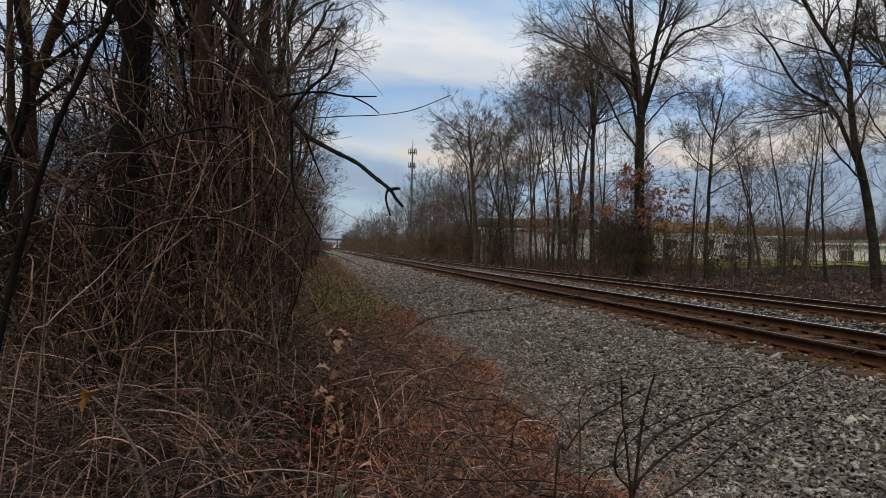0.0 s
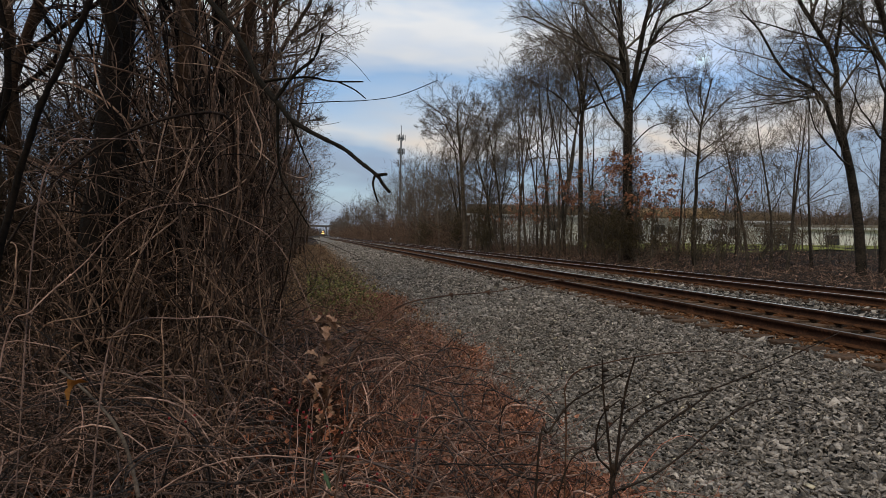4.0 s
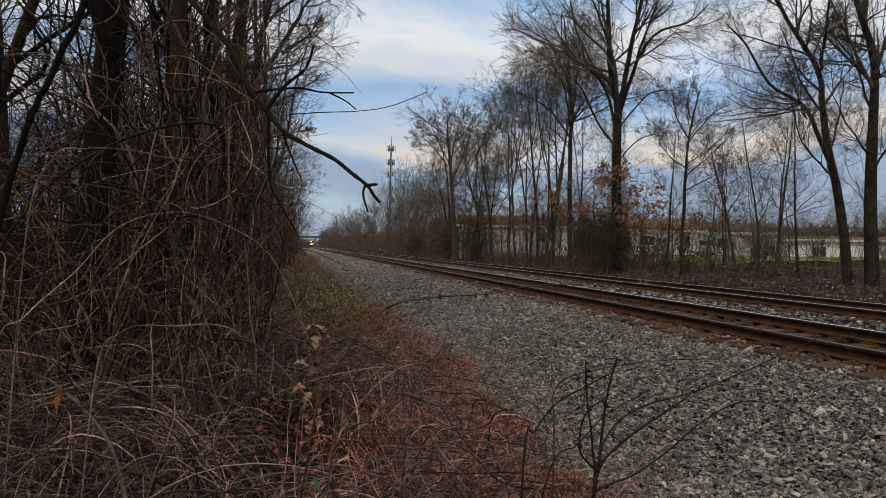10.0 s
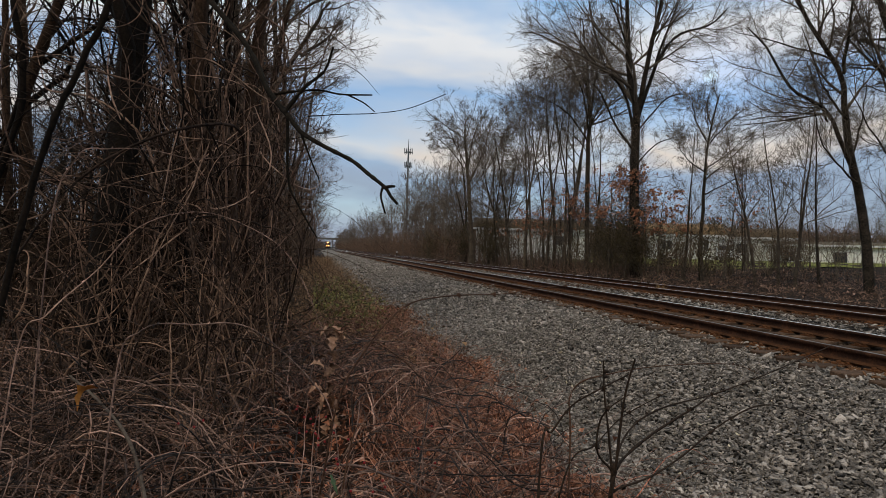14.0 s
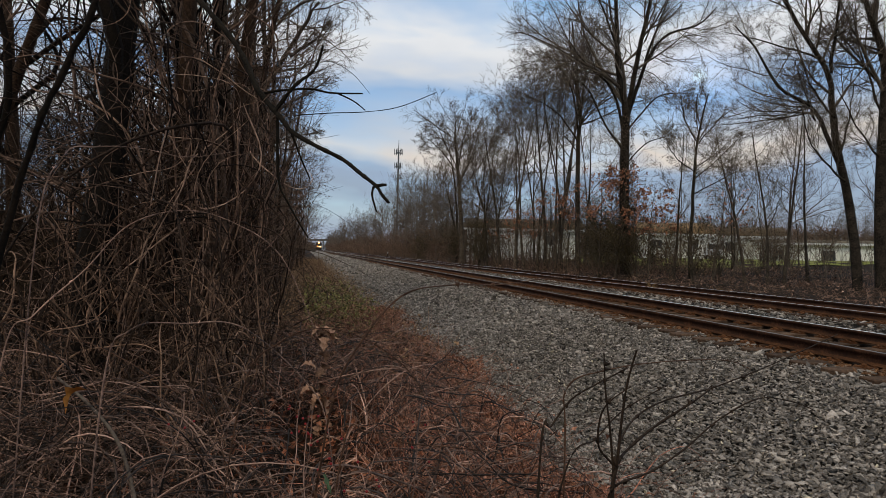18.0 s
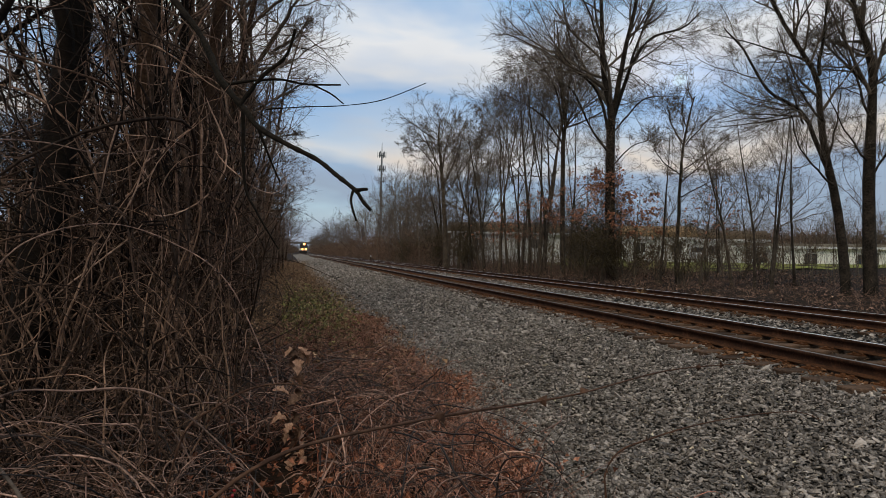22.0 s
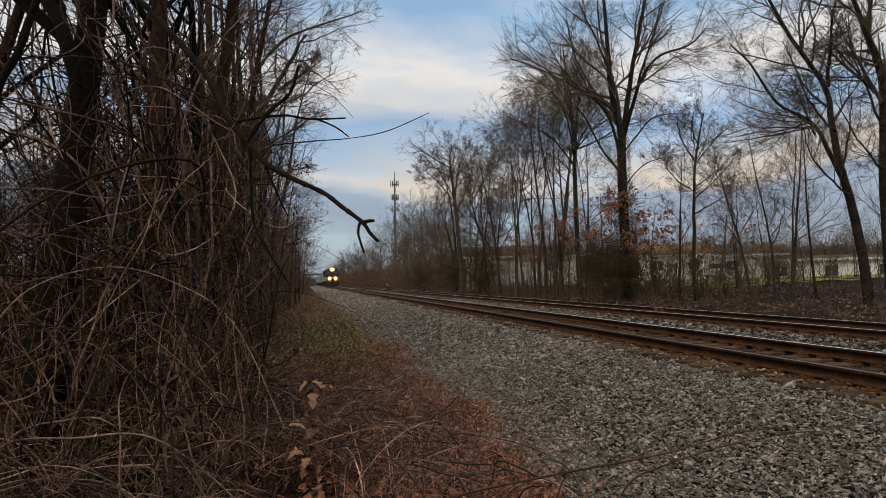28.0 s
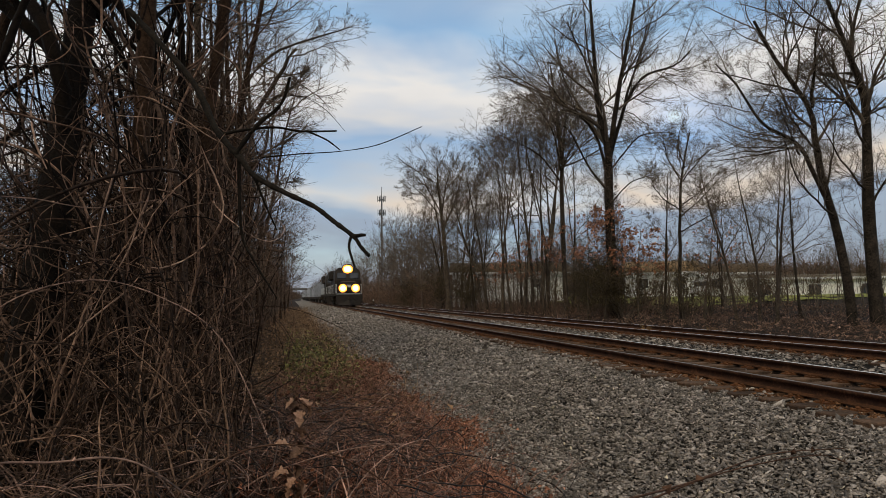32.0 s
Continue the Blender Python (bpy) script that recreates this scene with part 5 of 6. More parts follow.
g = np.random.default_rng(9)
dead = tagged(new("dead_branch"), "bare black dead branch reaching out over the gravel edge", "branch")
BRANCH = {
    "limb": ([(-6.81, 5.6, 3.05), (-6.33, 5.2, 2.45), (-6.14, 4.9, 2.06), (-5.97, 4.7, 1.83), (-5.89, 4.6, 1.72), (-5.74, 4.45, 1.615), (-5.56, 4.3, 1.51), (-5.46, 4.1, 1.405), (-5.37, 3.95, 1.314), (-5.336, 3.92, 1.259), (-5.296, 3.9, 1.213)], 0.017, 0.0065),
    "stub": ([(-5.379, 3.97, 1.322), (-5.393, 3.95, 1.259), (-5.366, 3.93, 1.158)], 0.006, 0.004),
    "spur": ([(-5.368, 3.95, 1.314), (-5.339, 3.9, 1.318), (-5.318, 3.88, 1.317)], 0.009, 0.005),
    "upper_twig": ([(-6.007, 4.72, 1.872), (-5.877, 4.7, 2.049), (-5.746, 4.65, 2.162), (-5.692, 4.6, 2.317)], 0.011, 0.006),
    "side_twig": ([(-6.139, 4.95, 2.028), (-5.978, 4.85, 2.044), (-5.781, 4.75, 2.047), (-5.626, 4.7, 2.018), (-5.411, 4.66, 2.019)], 0.008, 0.004),
    "fork_twig": ([(-5.58, 4.7, 2.017), (-5.471, 4.67, 1.963), (-5.393, 4.65, 1.901)], 0.005, 0.003),
}
BRANCH.update({
    "wisp": ([(-5.854, 4.7, 1.849), (-5.626, 4.6, 1.859), (-5.404, 4.5, 1.861), (-5.188, 4.4, 1.888), (-4.953, 4.3, 1.979)], 0.003, 0.0016),
    "hanging_twig": ([(-5.887, 4.6, 1.704), (-5.828, 4.6, 1.555), (-5.761, 4.6, 1.405)], 0.007, 0.003),
    "drooping_twig": ([(-5.989, 4.75, 1.839), (-5.975, 4.8, 1.415), (-5.902, 4.8, 1.24), (-5.761, 4.8, 1.005)], 0.009, 0.003),
    "curled_twig": ([(-5.689, 4.7, 2.236), (-5.592, 4.7, 2.224), (-5.473, 4.7, 2.153), (-5.36, 4.7, 2.031)], 0.002, 0.001),
})
for name, (pts, r0, r1) in BRANCH.items():
    part(name, mesh_from(name, *tubes([limb(pts, r0 * 1.3, r1 * 1.3, 8 * len(pts), 7, g)]), M["dead_branch"], True), dead)

# ---- cell tower ----


def cell_tower(x, y, h):
    root = tagged(new("cell_tower"), "grey steel cell tower with antenna panels above the trees", "tower")
    root.location = (x, y, 0)
    bm = bmesh.new()
    cyl_into(bm, (0, 0, -1), (0, 0, h), 0.42, 0.24, 12)
    cyl_into(bm, (0, 0, h), (0, 0, h + 3.2), 0.14, 0.08, 6)
    part("mast", bm_mesh("mast", bm, M["steel"], True), root)
    panel = box_mesh("antenna_panel", (0.24, 0.16, 1.8), M["steel"], 0.03)
    for z, half in ((h - 0.8, 1.25), (h - 5.0, 1.15), (h - 8.6, 0.8)):
        bm = bmesh.new()
        for k in range(3):
            a = radians(120 * k + 20)
            b = radians(120 * k + 140)
            p, q = (half * math.cos(a), half * math.sin(a), z), (half * math.cos(b), half * math.sin(b), z)
            cyl_into(bm, p, q, 0.1, 0.1, 6)
            cyl_into(bm, (0, 0, z), p, 0.09, 0.09, 6)
        plat = part("antenna_mount", bm_mesh("antenna_mount", bm, M["steel"]), root)
        for k in range(6 if half > 1 else 3):
            a = radians(60 * k if half > 1 else 120 * k + 20)
            part("antenna_panel", panel, plat).matrix_basis = pose(half * math.cos(a), half * math.sin(a), z + 0.3, 0, 0, math.degrees(a) + 90)
    return root


cell_tower(21.3, 216.0, 31.6)

# ---- houses beyond the trees ----


def house(x, y, w, d, eave, ridge, rz, label, windows=4, roof="roof"):
    root = tagged(new("house"), label, "house", "houses beyond the tracks")
    root.matrix_basis = pose(x, y, float(ground_z(x, y)) - 0.2, 0, 0, rz)
    bm = bmesh.new()
    box_into(bm, -w / 2, w / 2, -d / 2, d / 2, -0.6, eave, 0.01)
    part("wall", bm_mesh("wall", bm, M["wall"]), root)
    o = 0.45
    v = [(-w / 2 - o, -d / 2 - o, eave), (w / 2 + o, -d / 2 - o, eave), (w / 2 + o, d / 2 + o, eave), (-w / 2 - o, d / 2 + o, eave), (-w / 2 - o, 0, ridge), (w / 2 + o, 0, ridge)]
    v += [(a, b, c + 0.14) for a, b, c in v]
    f = [(0, 1, 5, 4), (2, 3, 4, 5), (7, 6, 10, 11), (9, 8, 11, 10), (0, 6, 7, 1), (2, 8, 9, 3)]
    part("roof", mesh_from("roof", v, f, M[roof]), root)
    tri = [(s * w / 2, y2, z2) for s in (-1, 1) for y2, z2 in ((-d / 2, eave), (d / 2, eave), (0, ridge))]
    part("gable", mesh_from("gable", tri, [(0, 1, 2), (3, 5, 4)], M["wall"]), root)
    part("fascia", box_mesh("fascia", (w + 2 * o, 0.05, 0.24), M["trim"], 0, (0, -d / 2 - o - 0.03, eave + 0.03)), root)
    glass = box_mesh("pane", (1.2, 0.04, 1.1), M["window"])
    bm = bmesh.new()
    for x0, x1, z0, z1 in ((-0.7, 0.7, -0.65, -0.55), (-0.7, 0.7, 0.55, 0.65), (-0.7, -0.6, -0.55, 0.55), (0.6, 0.7, -0.55, 0.55), (-0.03, 0.03, -0.55, 0.55)):
        box_into(bm, x0, x1, -0.05, 0.05, z0, z1)
    frame_me = bm_mesh("window_frame", bm, M["wall"])
    for k in range(windows):
        win = part("window", frame_me, root, "grey-framed window")
        win.location = (-w / 2 + w * (k + 0.5) / windows, -d / 2 - 0.03, eave - 1.2)
        part("pane", glass, win)
    return root


house(21.6, 88.0, 14, 8, 3.9, 5.3, -15, "white one-storey house with a dark brown roof behind the trees", 2, "dark_roof")
house(40.4, 83.5, 8.5, 8, 3.2, 4.7, -26, "pale one-storey house with a brown shingle roof", 2)
house(48.0, 79.3, 7.6, 8, 2.75, 3.95, -31, "pale bungalow with a low dark brown roof beside the lawn", 2, "dark_roof")
house(54.0, 68.5, 20, 6, 1.95, 2.35, -38, "low white outbuilding with a grey roof beside the lawn", 4, "grey_roof")


def parked_van(x, y, rz):
    root = tagged(new("parked_van"), "white van parked on the lawn between the houses", "van")
    root.matrix_basis = pose(x, y, float(ground_z(x, y)) + 0.05, 0, 0, rz)
    bm = bmesh.new()
    box_into(bm, -0.95, 0.95, -2.2, 2.2, 0.35, 1.1, 0.12)
    box_into(bm, -0.88, 0.88, -1.2, 2.1, 1.05, 1.85, 0.16)
    body = part("body", bm_mesh("body", bm, M["white"]), root)
    part("windscreen", box_mesh("windscreen", (1.5, 0.04, 0.55), M["window"], 0.02, (0, -1.22, 1.45)), body, "dark windscreen")
    bm = bmesh.new()
    cyl_into(bm, (-0.1, 0, 0), (0.1, 0, 0), 0.33, 0.33, 16)
    tyre = bm_mesh("wheel", bm, M["grime"])
    for a, b in ((-0.85, -1.4), (0.85, -1.4), (-0.85, 1.4), (0.85, 1.4)):
        part("wheel", tyre, root, "black wheel").location = (a, b, 0.33)


parked_van(40.9, 75.0, -28)
g = np.random.default_rng(15)
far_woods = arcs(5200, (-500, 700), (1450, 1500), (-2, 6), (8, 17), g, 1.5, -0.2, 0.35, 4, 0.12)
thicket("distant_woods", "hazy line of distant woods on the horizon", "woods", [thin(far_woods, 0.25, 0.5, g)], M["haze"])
lawn_x = np.linspace(22, 80, 30)
lawn_y = np.linspace(46, 104, 24)
tagged(sheet("lawn", lawn_x, lawn_y, M["lawn"], 0.05), "strip of green lawn before the houses", "lawn", kind="structure")


def road_overpass(y, z):
    root = tagged(new("road_overpass"), "distant concrete road overpass across the tracks", "bridge")
    root.location = (0, y, 0)
    part("deck", box_mesh("deck", (130, 9, 1.3), M["concrete"], 0.05, (6, 0, z)), root)
    for s in (-1, 1):
        part("parapet", box_mesh("parapet", (130, 0.3, 1.0), M["concrete"], 0.03, (6, s * 4.3, z + 1.15)), root)
    for x in (-7.5, 13.0):
        part("pier", box_mesh("pier", (1.2, 7.5, z + 1.0), M["concrete"], 0.1, (x, 0, z / 2 - 1.2)), root)


road_overpass(830.0, 10.3)


def telegraph_pole(x, y, h, arms):
    root = tagged(new("telegraph_pole"), "old wooden telegraph pole with crossarms among the trees", "utility pole")
    base = float(ground_z(x, y)) - 0.3
    root.location = (x, y, base)
    bm = bmesh.new()
    cyl_into(bm, (0, 0, 0), (0, 0, h - base), 0.13, 0.1, 12)
    part("pole", bm_mesh("pole", bm, M["tie"], True), root)
    for z in arms:
        arm = part("crossarm", box_mesh("crossarm", (1.55, 0.09, 0.12), M["tie"], 0.01, (0, -0.15, z - base)), root)
        for k in (-0.7, -0.45, -0.2, 0.2, 0.45, 0.7):
            bm = bmesh.new()
            cyl_into(bm, (k, -0.15, z - base + 0.06), (k, -0.15, z - base + 0.2), 0.03, 0.02, 8)
            part("insulator", bm_mesh("insulator", bm, M["window"]), arm, "small glass insulator")


telegraph_pole(-6.85, 38.0, 4.4, (3.85, 3.45, 3.05, 2.65))
telegraph_pole(-7.2, 16.0, 5.3, (4.87, 3.84, 3.3))
g = np.random.default_rng(17)
thicket("pole_vines", "brown dead vines heaped over a telegraph pole", "vines",
        [thin(arcs(900, (-7.6, -6.6), (15.6, 16.5), (4.2, 5.6), (0.4, 1.3), g, 0.1, -1.4, 0.8, 10, 0, None, curl=0.3), 0.004, 0.008, g),
         thin(arcs(420, (-7.6, -6.6), (15.7, 16.4), (2.0, 5.0), (0.8, 2.4), g, -0.6, -1.6, 0.3, 12, 0, None, curl=0.15), 0.004, 0.009, g)], M["brush"])

# ---- train ----


def bogie(parent, y):
    bm = bmesh.new()
    for s in (-1, 1):
        box_into(bm, s * 0.95 - 0.09, s * 0.95 + 0.09, y - 1.9, y + 1.9, 0.45, 0.85, 0.05)
    box_into(bm, -0.9, 0.9, y - 0.3, y + 0.3, 0.5, 0.9, 0.03)
    b = part("truck_frame", bm_mesh("truck_frame", bm, M["grime"]), parent)
    for k in (-1.5, 0, 1.5):
        bm = bmesh.new()
        for s in (-1, 1):
            cyl_into(bm, (s * 0.69, y + k, 0.5), (s * 0.82, y + k, 0.5), 0.5, 0.5, 18)
        cyl_into(bm, (-0.75, y + k, 0.5), (0.75, y + k, 0.5), 0.08, 0.08, 8)
        part("wheelset", bm_mesh("wheelset", bm, M["grime"]), b)


def locomotive(lit):
    """Front at y = 0, tail towards +y, rail top at z = 0."""
    root = tagged(new("locomotive"), "black diesel freight locomotive with lit headlamps" if lit else "black trailing diesel freight locomotive", "locomotive", "train")
    L = 22.0
    bm = bmesh.new()
    box_into(bm, -1.5, 1.5, 0.6, L - 0.6, 1.15, 1.5, 0.04)
    part("underframe", bm_mesh("underframe", bm, M["grime"]), root)
    bm = bmesh.new()
    box_into(bm, -1.1, 1.1, 4.0, 7.0, 1.0, 1.2)
    box_into(bm, -1.35, 1.35, 8.5, 13.5, 0.5, 1.15, 0.15)
    part("fuel_tank", bm_mesh("fuel_tank", bm, M["grime"]), root)
    # short hood nose, cab, long hood
    bm = bmesh.new()
    v = [(-0.95, 1.1, 1.5), (0.95, 1.1, 1.5), (1.05, 2.9, 1.5), (-1.05, 2.9, 1.5), (-0.8, 1.35, 2.75), (0.8, 1.35, 2.75), (0.95, 2.9, 2.95), (-0.95, 2.9, 2.95)]
    vv = [bm.verts.new(p) for p in v]
    for q in ((0, 1, 5, 4), (1, 2, 6, 5), (2, 3, 7, 6), (3, 0, 4, 7), (4, 5, 6, 7), (3, 2, 1, 0)):
        bm.faces.new([vv[i] for i in q])
    bmesh.ops.bevel(bm, geom=bm.edges[:], offset=0.08, segments=2, affect="EDGES")
    part("nose", bm_mesh("nose", bm, M["black"]), root)
    bm = bmesh.new()
    v = [(-1.5, 2.85, 1.5), (1.5, 2.85, 1.5), (1.5, 5.2, 1.5), (-1.5, 5.2, 1.5), (-1.5, 2.75, 3.0), (1.5, 2.75, 3.0), (1.42, 3.1, 4.1), (-1.42, 3.1, 4.1), (-1.0, 3.2, 4.5), (1.0, 3.2, 4.5), (1.0, 5.2, 4.5), (-1.0, 5.2, 4.5), (1.5, 5.2, 4.1), (-1.5, 5.2, 4.1)]
    vv = [bm.verts.new(p) for p in v]
    for q in ((0, 1, 5, 4), (4, 5, 6, 7), (7, 6, 9, 8), (8, 9, 10, 11), (1, 2, 12, 6, 5), (3, 0, 4, 7, 13), (6, 12, 10, 9), (13, 7, 8, 11), (2, 3, 13, 11, 10, 12)):
        bm.faces.new([vv[i] for i in q])
    cab = part("cab", bm_mesh("cab", bm, M["black"]), root)
    for x in (-0.72, 0.72):
        w = part("windshield", box_mesh("windshield", (1.05, 0.03, 0.75), M["window"], 0.03), cab)
        w.matrix_basis = pose(x, 2.88, 3.55, -17, 0, 0)
    bm = bmesh.new()
    box_into(bm, -0.95, 0.95, 5.2, 20.8, 1.5, 4.2, 0.12)
    box_into(bm, -1.45, 1.45, 16.5, 20.6, 3.3, 4.6, 0.2)
    box_into(bm, -0.6, 0.6, 8.0, 11.0, 4.2, 4.55, 0.08)
    part("long_hood", bm_mesh("long_hood", bm, M["black"]), root)
    bm = bmesh.new()
    box_into(bm, -1.5, 1.5, 0.5, 0.6, 0.35, 1.5, 0.02)
    v = [(-1.3, 0.5, 0.12), (1.3, 0.5, 0.12), (1.45, 0.62, 0.75), (-1.45, 0.62, 0.75), (0, 0.1, 0.12), (0, 0.35, 0.75)]
    vv = [bm.verts.new(p) for p in v]
    for q in ((0, 4, 5, 3), (4, 1, 2, 5)):
        bm.faces.new([vv[i] for i in q])
    part("plow", bm_mesh("plow", bm, M["black"]), root)
    bm = bmesh.new()
    cyl_into(bm, (0, -0.35, 0.87), (0, 0.6, 0.87), 0.14, 0.14, 8)
    part("coupler", bm_mesh("coupler", bm, M["grime"]), root)
    for s in (-1, 1):
        bm = bmesh.new()
        for y in np.arange(0.75, 21.3, 1.9):
            cyl_into(bm, (s * 1.42, y, 1.5), (s * 1.42, y, 2.5), 0.018, 0.018, 5)
        cyl_into(bm, (s * 1.42, 0.75, 2.5), (s * 1.42, 21.2, 2.5), 0.018, 0.018, 5)
        part("handrail", bm_mesh("handrail", bm, M["white"]), root, "pale handrail")
    part("nose_emblem", box_mesh("nose_emblem", (0.5, 0.02, 0.3), M["white"], 0.0, (0, 1.12, 2.3)), root, "plain white emblem on the nose")
    part("sill_stripe", box_mesh("sill_stripe", (2.9, 0.02, 0.1), M["container"], 0.0, (0, 0.49, 1.4)), root, "pale sill stripe")
    for y in (4.0, 18.0):
        bogie(root, y)
    mat = M["lamp"] if lit else M["window"]
    # lamps are oversize, each with an added orange disc, to imitate bloom
    for x, y, z, r in ((-0.1, 3.02, 4.3, 0.52), (0.1, 3.02, 4.3, 0.52), (-0.72, 0.66, 2.05, 0.5), (0.72, 0.66, 2.05, 0.5)):
        bm = bmesh.new()
        cyl_into(bm, (x, y + 0.08, z), (x, y, z), r * 1.15, r * 1.15, 16)
        house_ob = part("lamp_housing", bm_mesh("lamp_housing", bm, M["black"]), root)
        bm = bmesh.new()
        cyl_into(bm, (x, y + 0.01, z), (x, y - 0.03, z), r, r * 0.9, 16)
        part("lamp_bowl", bm_mesh("lamp_bowl", bm, M["bloom"] if lit else M["window"]), house_ob, "orange disc added for the lamp's bloom" if lit else "unlit lamp")
        bm = bmesh.new()
        cyl_into(bm, (x, y - 0.025, z), (x, y - 0.06, z), r * 0.68, r * 0.62, 16)
        part("headlamp", bm_mesh("headlamp", bm, mat), house_ob, "glowing warm headlamp" if lit else "unlit lamp")
    return root, L


def well_car(k):
    root = tagged(new("freight_car"), "freight car carrying pale grey containers", "freight car", "train")
    L = 19.5
    bm = bmesh.new()
    box_into(bm, -1.45, 1.45, 0.6, L - 0.6, 0.75, 1.2, 0.03)
    part("car_frame", bm_mesh("car_frame", bm, M["grime"]), root)
    for y in (1.9, L - 1.9):
        bogie(root, y)
    for z, inset in ((1.2, 1.2),):
        bm = bmesh.new()
        box_into(bm, -1.29, 1.29, inset, L - inset, z, z + 2.9 - 0.3 * (k % 2), 0.02)
        for y in np.arange(inset + 0.4, L - inset, 0.45):
            for s in (-1, 1):
                box_into(bm, s * 1.3 - 0.02, s * 1.3 + 0.02, y - 0.1, y + 0.1, z + 0.15, z + 2.55)
        part("container", bm_mesh("container", bm, M["container"]), root, "ribbed steel container")
    return root, L


TRAIN, back = [], 0.0
for k in range(2):
    ob, length = locomotive(k == 0)
    TRAIN.append((ob, back))
    back += length + 0.6
lead_car, length = well_car(1)
flat_car, _ = well_car(0)
TRAIN.append((lead_car, back))
back += length + 0.6
TRAIN.append((flat_car, back))
back += length + 0.6
for k in range(10):
    TRAIN.append((copy_thing(lead_car if k % 3 else flat_car, pose(0, 0, 0)), back))
    back += length + 0.6


CANE_FOOT = (-5.69, 0.306, 0.894)
CANE_ROWS = [  # the cane is pushed ahead and aside as the camera steps forward: shift in metres, turn in degrees
    (0.0, 0, 0, 0, 0, 0, 0), (18.0, 0, 0, 0, 0, 0, 0), (19.0, -0.021, 0.222, 0.015, -4.0, 0.6, -7.6), (20.0, -0.02, 0.214, 0.014, -2.6, 0.2, -13.8), (21.5, -0.014, 0.228, 0.01, -2.5, 0.3, -14.0),
    (22.0, -0.016, 0.244, 0.027, -2.7, 0.6, -12.6), (23.0, -0.013, 0.182, 0.053, -6.9, 1.4, -16.1), (24.0, 0.206, 0.098, -0.157, 18.2, 4.3, -26.4), (25.5, 0.187, 0.076, -0.154, 22.7, 6.9, -33.3),
    (27.5, 0.091, 0.309, -0.004, 4.2, 12.0, -19.7), (30.0, 0.089, 0.336, 0.022, 1.2, 11.5, -11.8), (32.0, 0.08, 0.346, 0.013, 1.9, 10.5, -15.5)]


def motions():
    walk(bramble_cane, [(t, pose(CANE_FOOT[0] + x, CANE_FOOT[1] + y, CANE_FOOT[2] + z, rx, ry, rz)) for t, x, y, z, rx, ry, rz in CANE_ROWS])
    speed, last = 24.0, 81.0
    for ob, off in TRAIN:
        rows = []
        for t in np.arange(0.0, 33.0, 2.0):
            y = last + speed * (32.0 - t) + off
            rows.append((float(t), pose(TRACK_X[0] + float(bend(y)), y, 0.0, 0, 0, -math.degrees(math.atan(6.8e-5 * max(y - 300, 0.0))))))
        walk(ob, rows)

# ---- shrubs and leaf-bearing clumps beyond the tracks ----


def shrub(x, y, w, h, seed, material, label, n=900, leaf=0.1, name="shrub", stems=14):
    g = np.random.default_rng(seed)
    root = tagged(new(name), label, "shrub", "shrubs beyond the tracks")
    root.location = (x, y, float(ground_z(x, y)) - 0.05)
    d = np.concatenate([g.normal(0, 0.35 * w / h, (stems, 2)), np.ones((stems, 1))], 1)
    pts = wander(g.normal(0, 0.12, (stems, 3)) * np.array([1, 1, 0]), d, g.uniform(0.7, 1.1, stems) * h, 7, 0.12, 0.2, g)
    rad = g.uniform(0.015, 0.035, (stems, 1)) * np.linspace(1, 0.3, 7)[None]
    b, br = sprout(pts, rad, 9, 0.15, 1.0, 0.35, 45, 5, g, 0.2, 0.2, 0.5, 0.4, floor=0.005)
    part("branchwork", mesh_from("branchwork", *tubes([(pts, rad, 4), (b, br, 3)]), M["twig"]), root)
    k = g.integers(0, len(b), n)
    p = b[k, g.integers(1, 5, n)] + g.normal(0, 0.12, (n, 3))
    part("foliage", mesh_from("foliage", *leaves(n, p, leaf, g), M[material]), root)
    return root


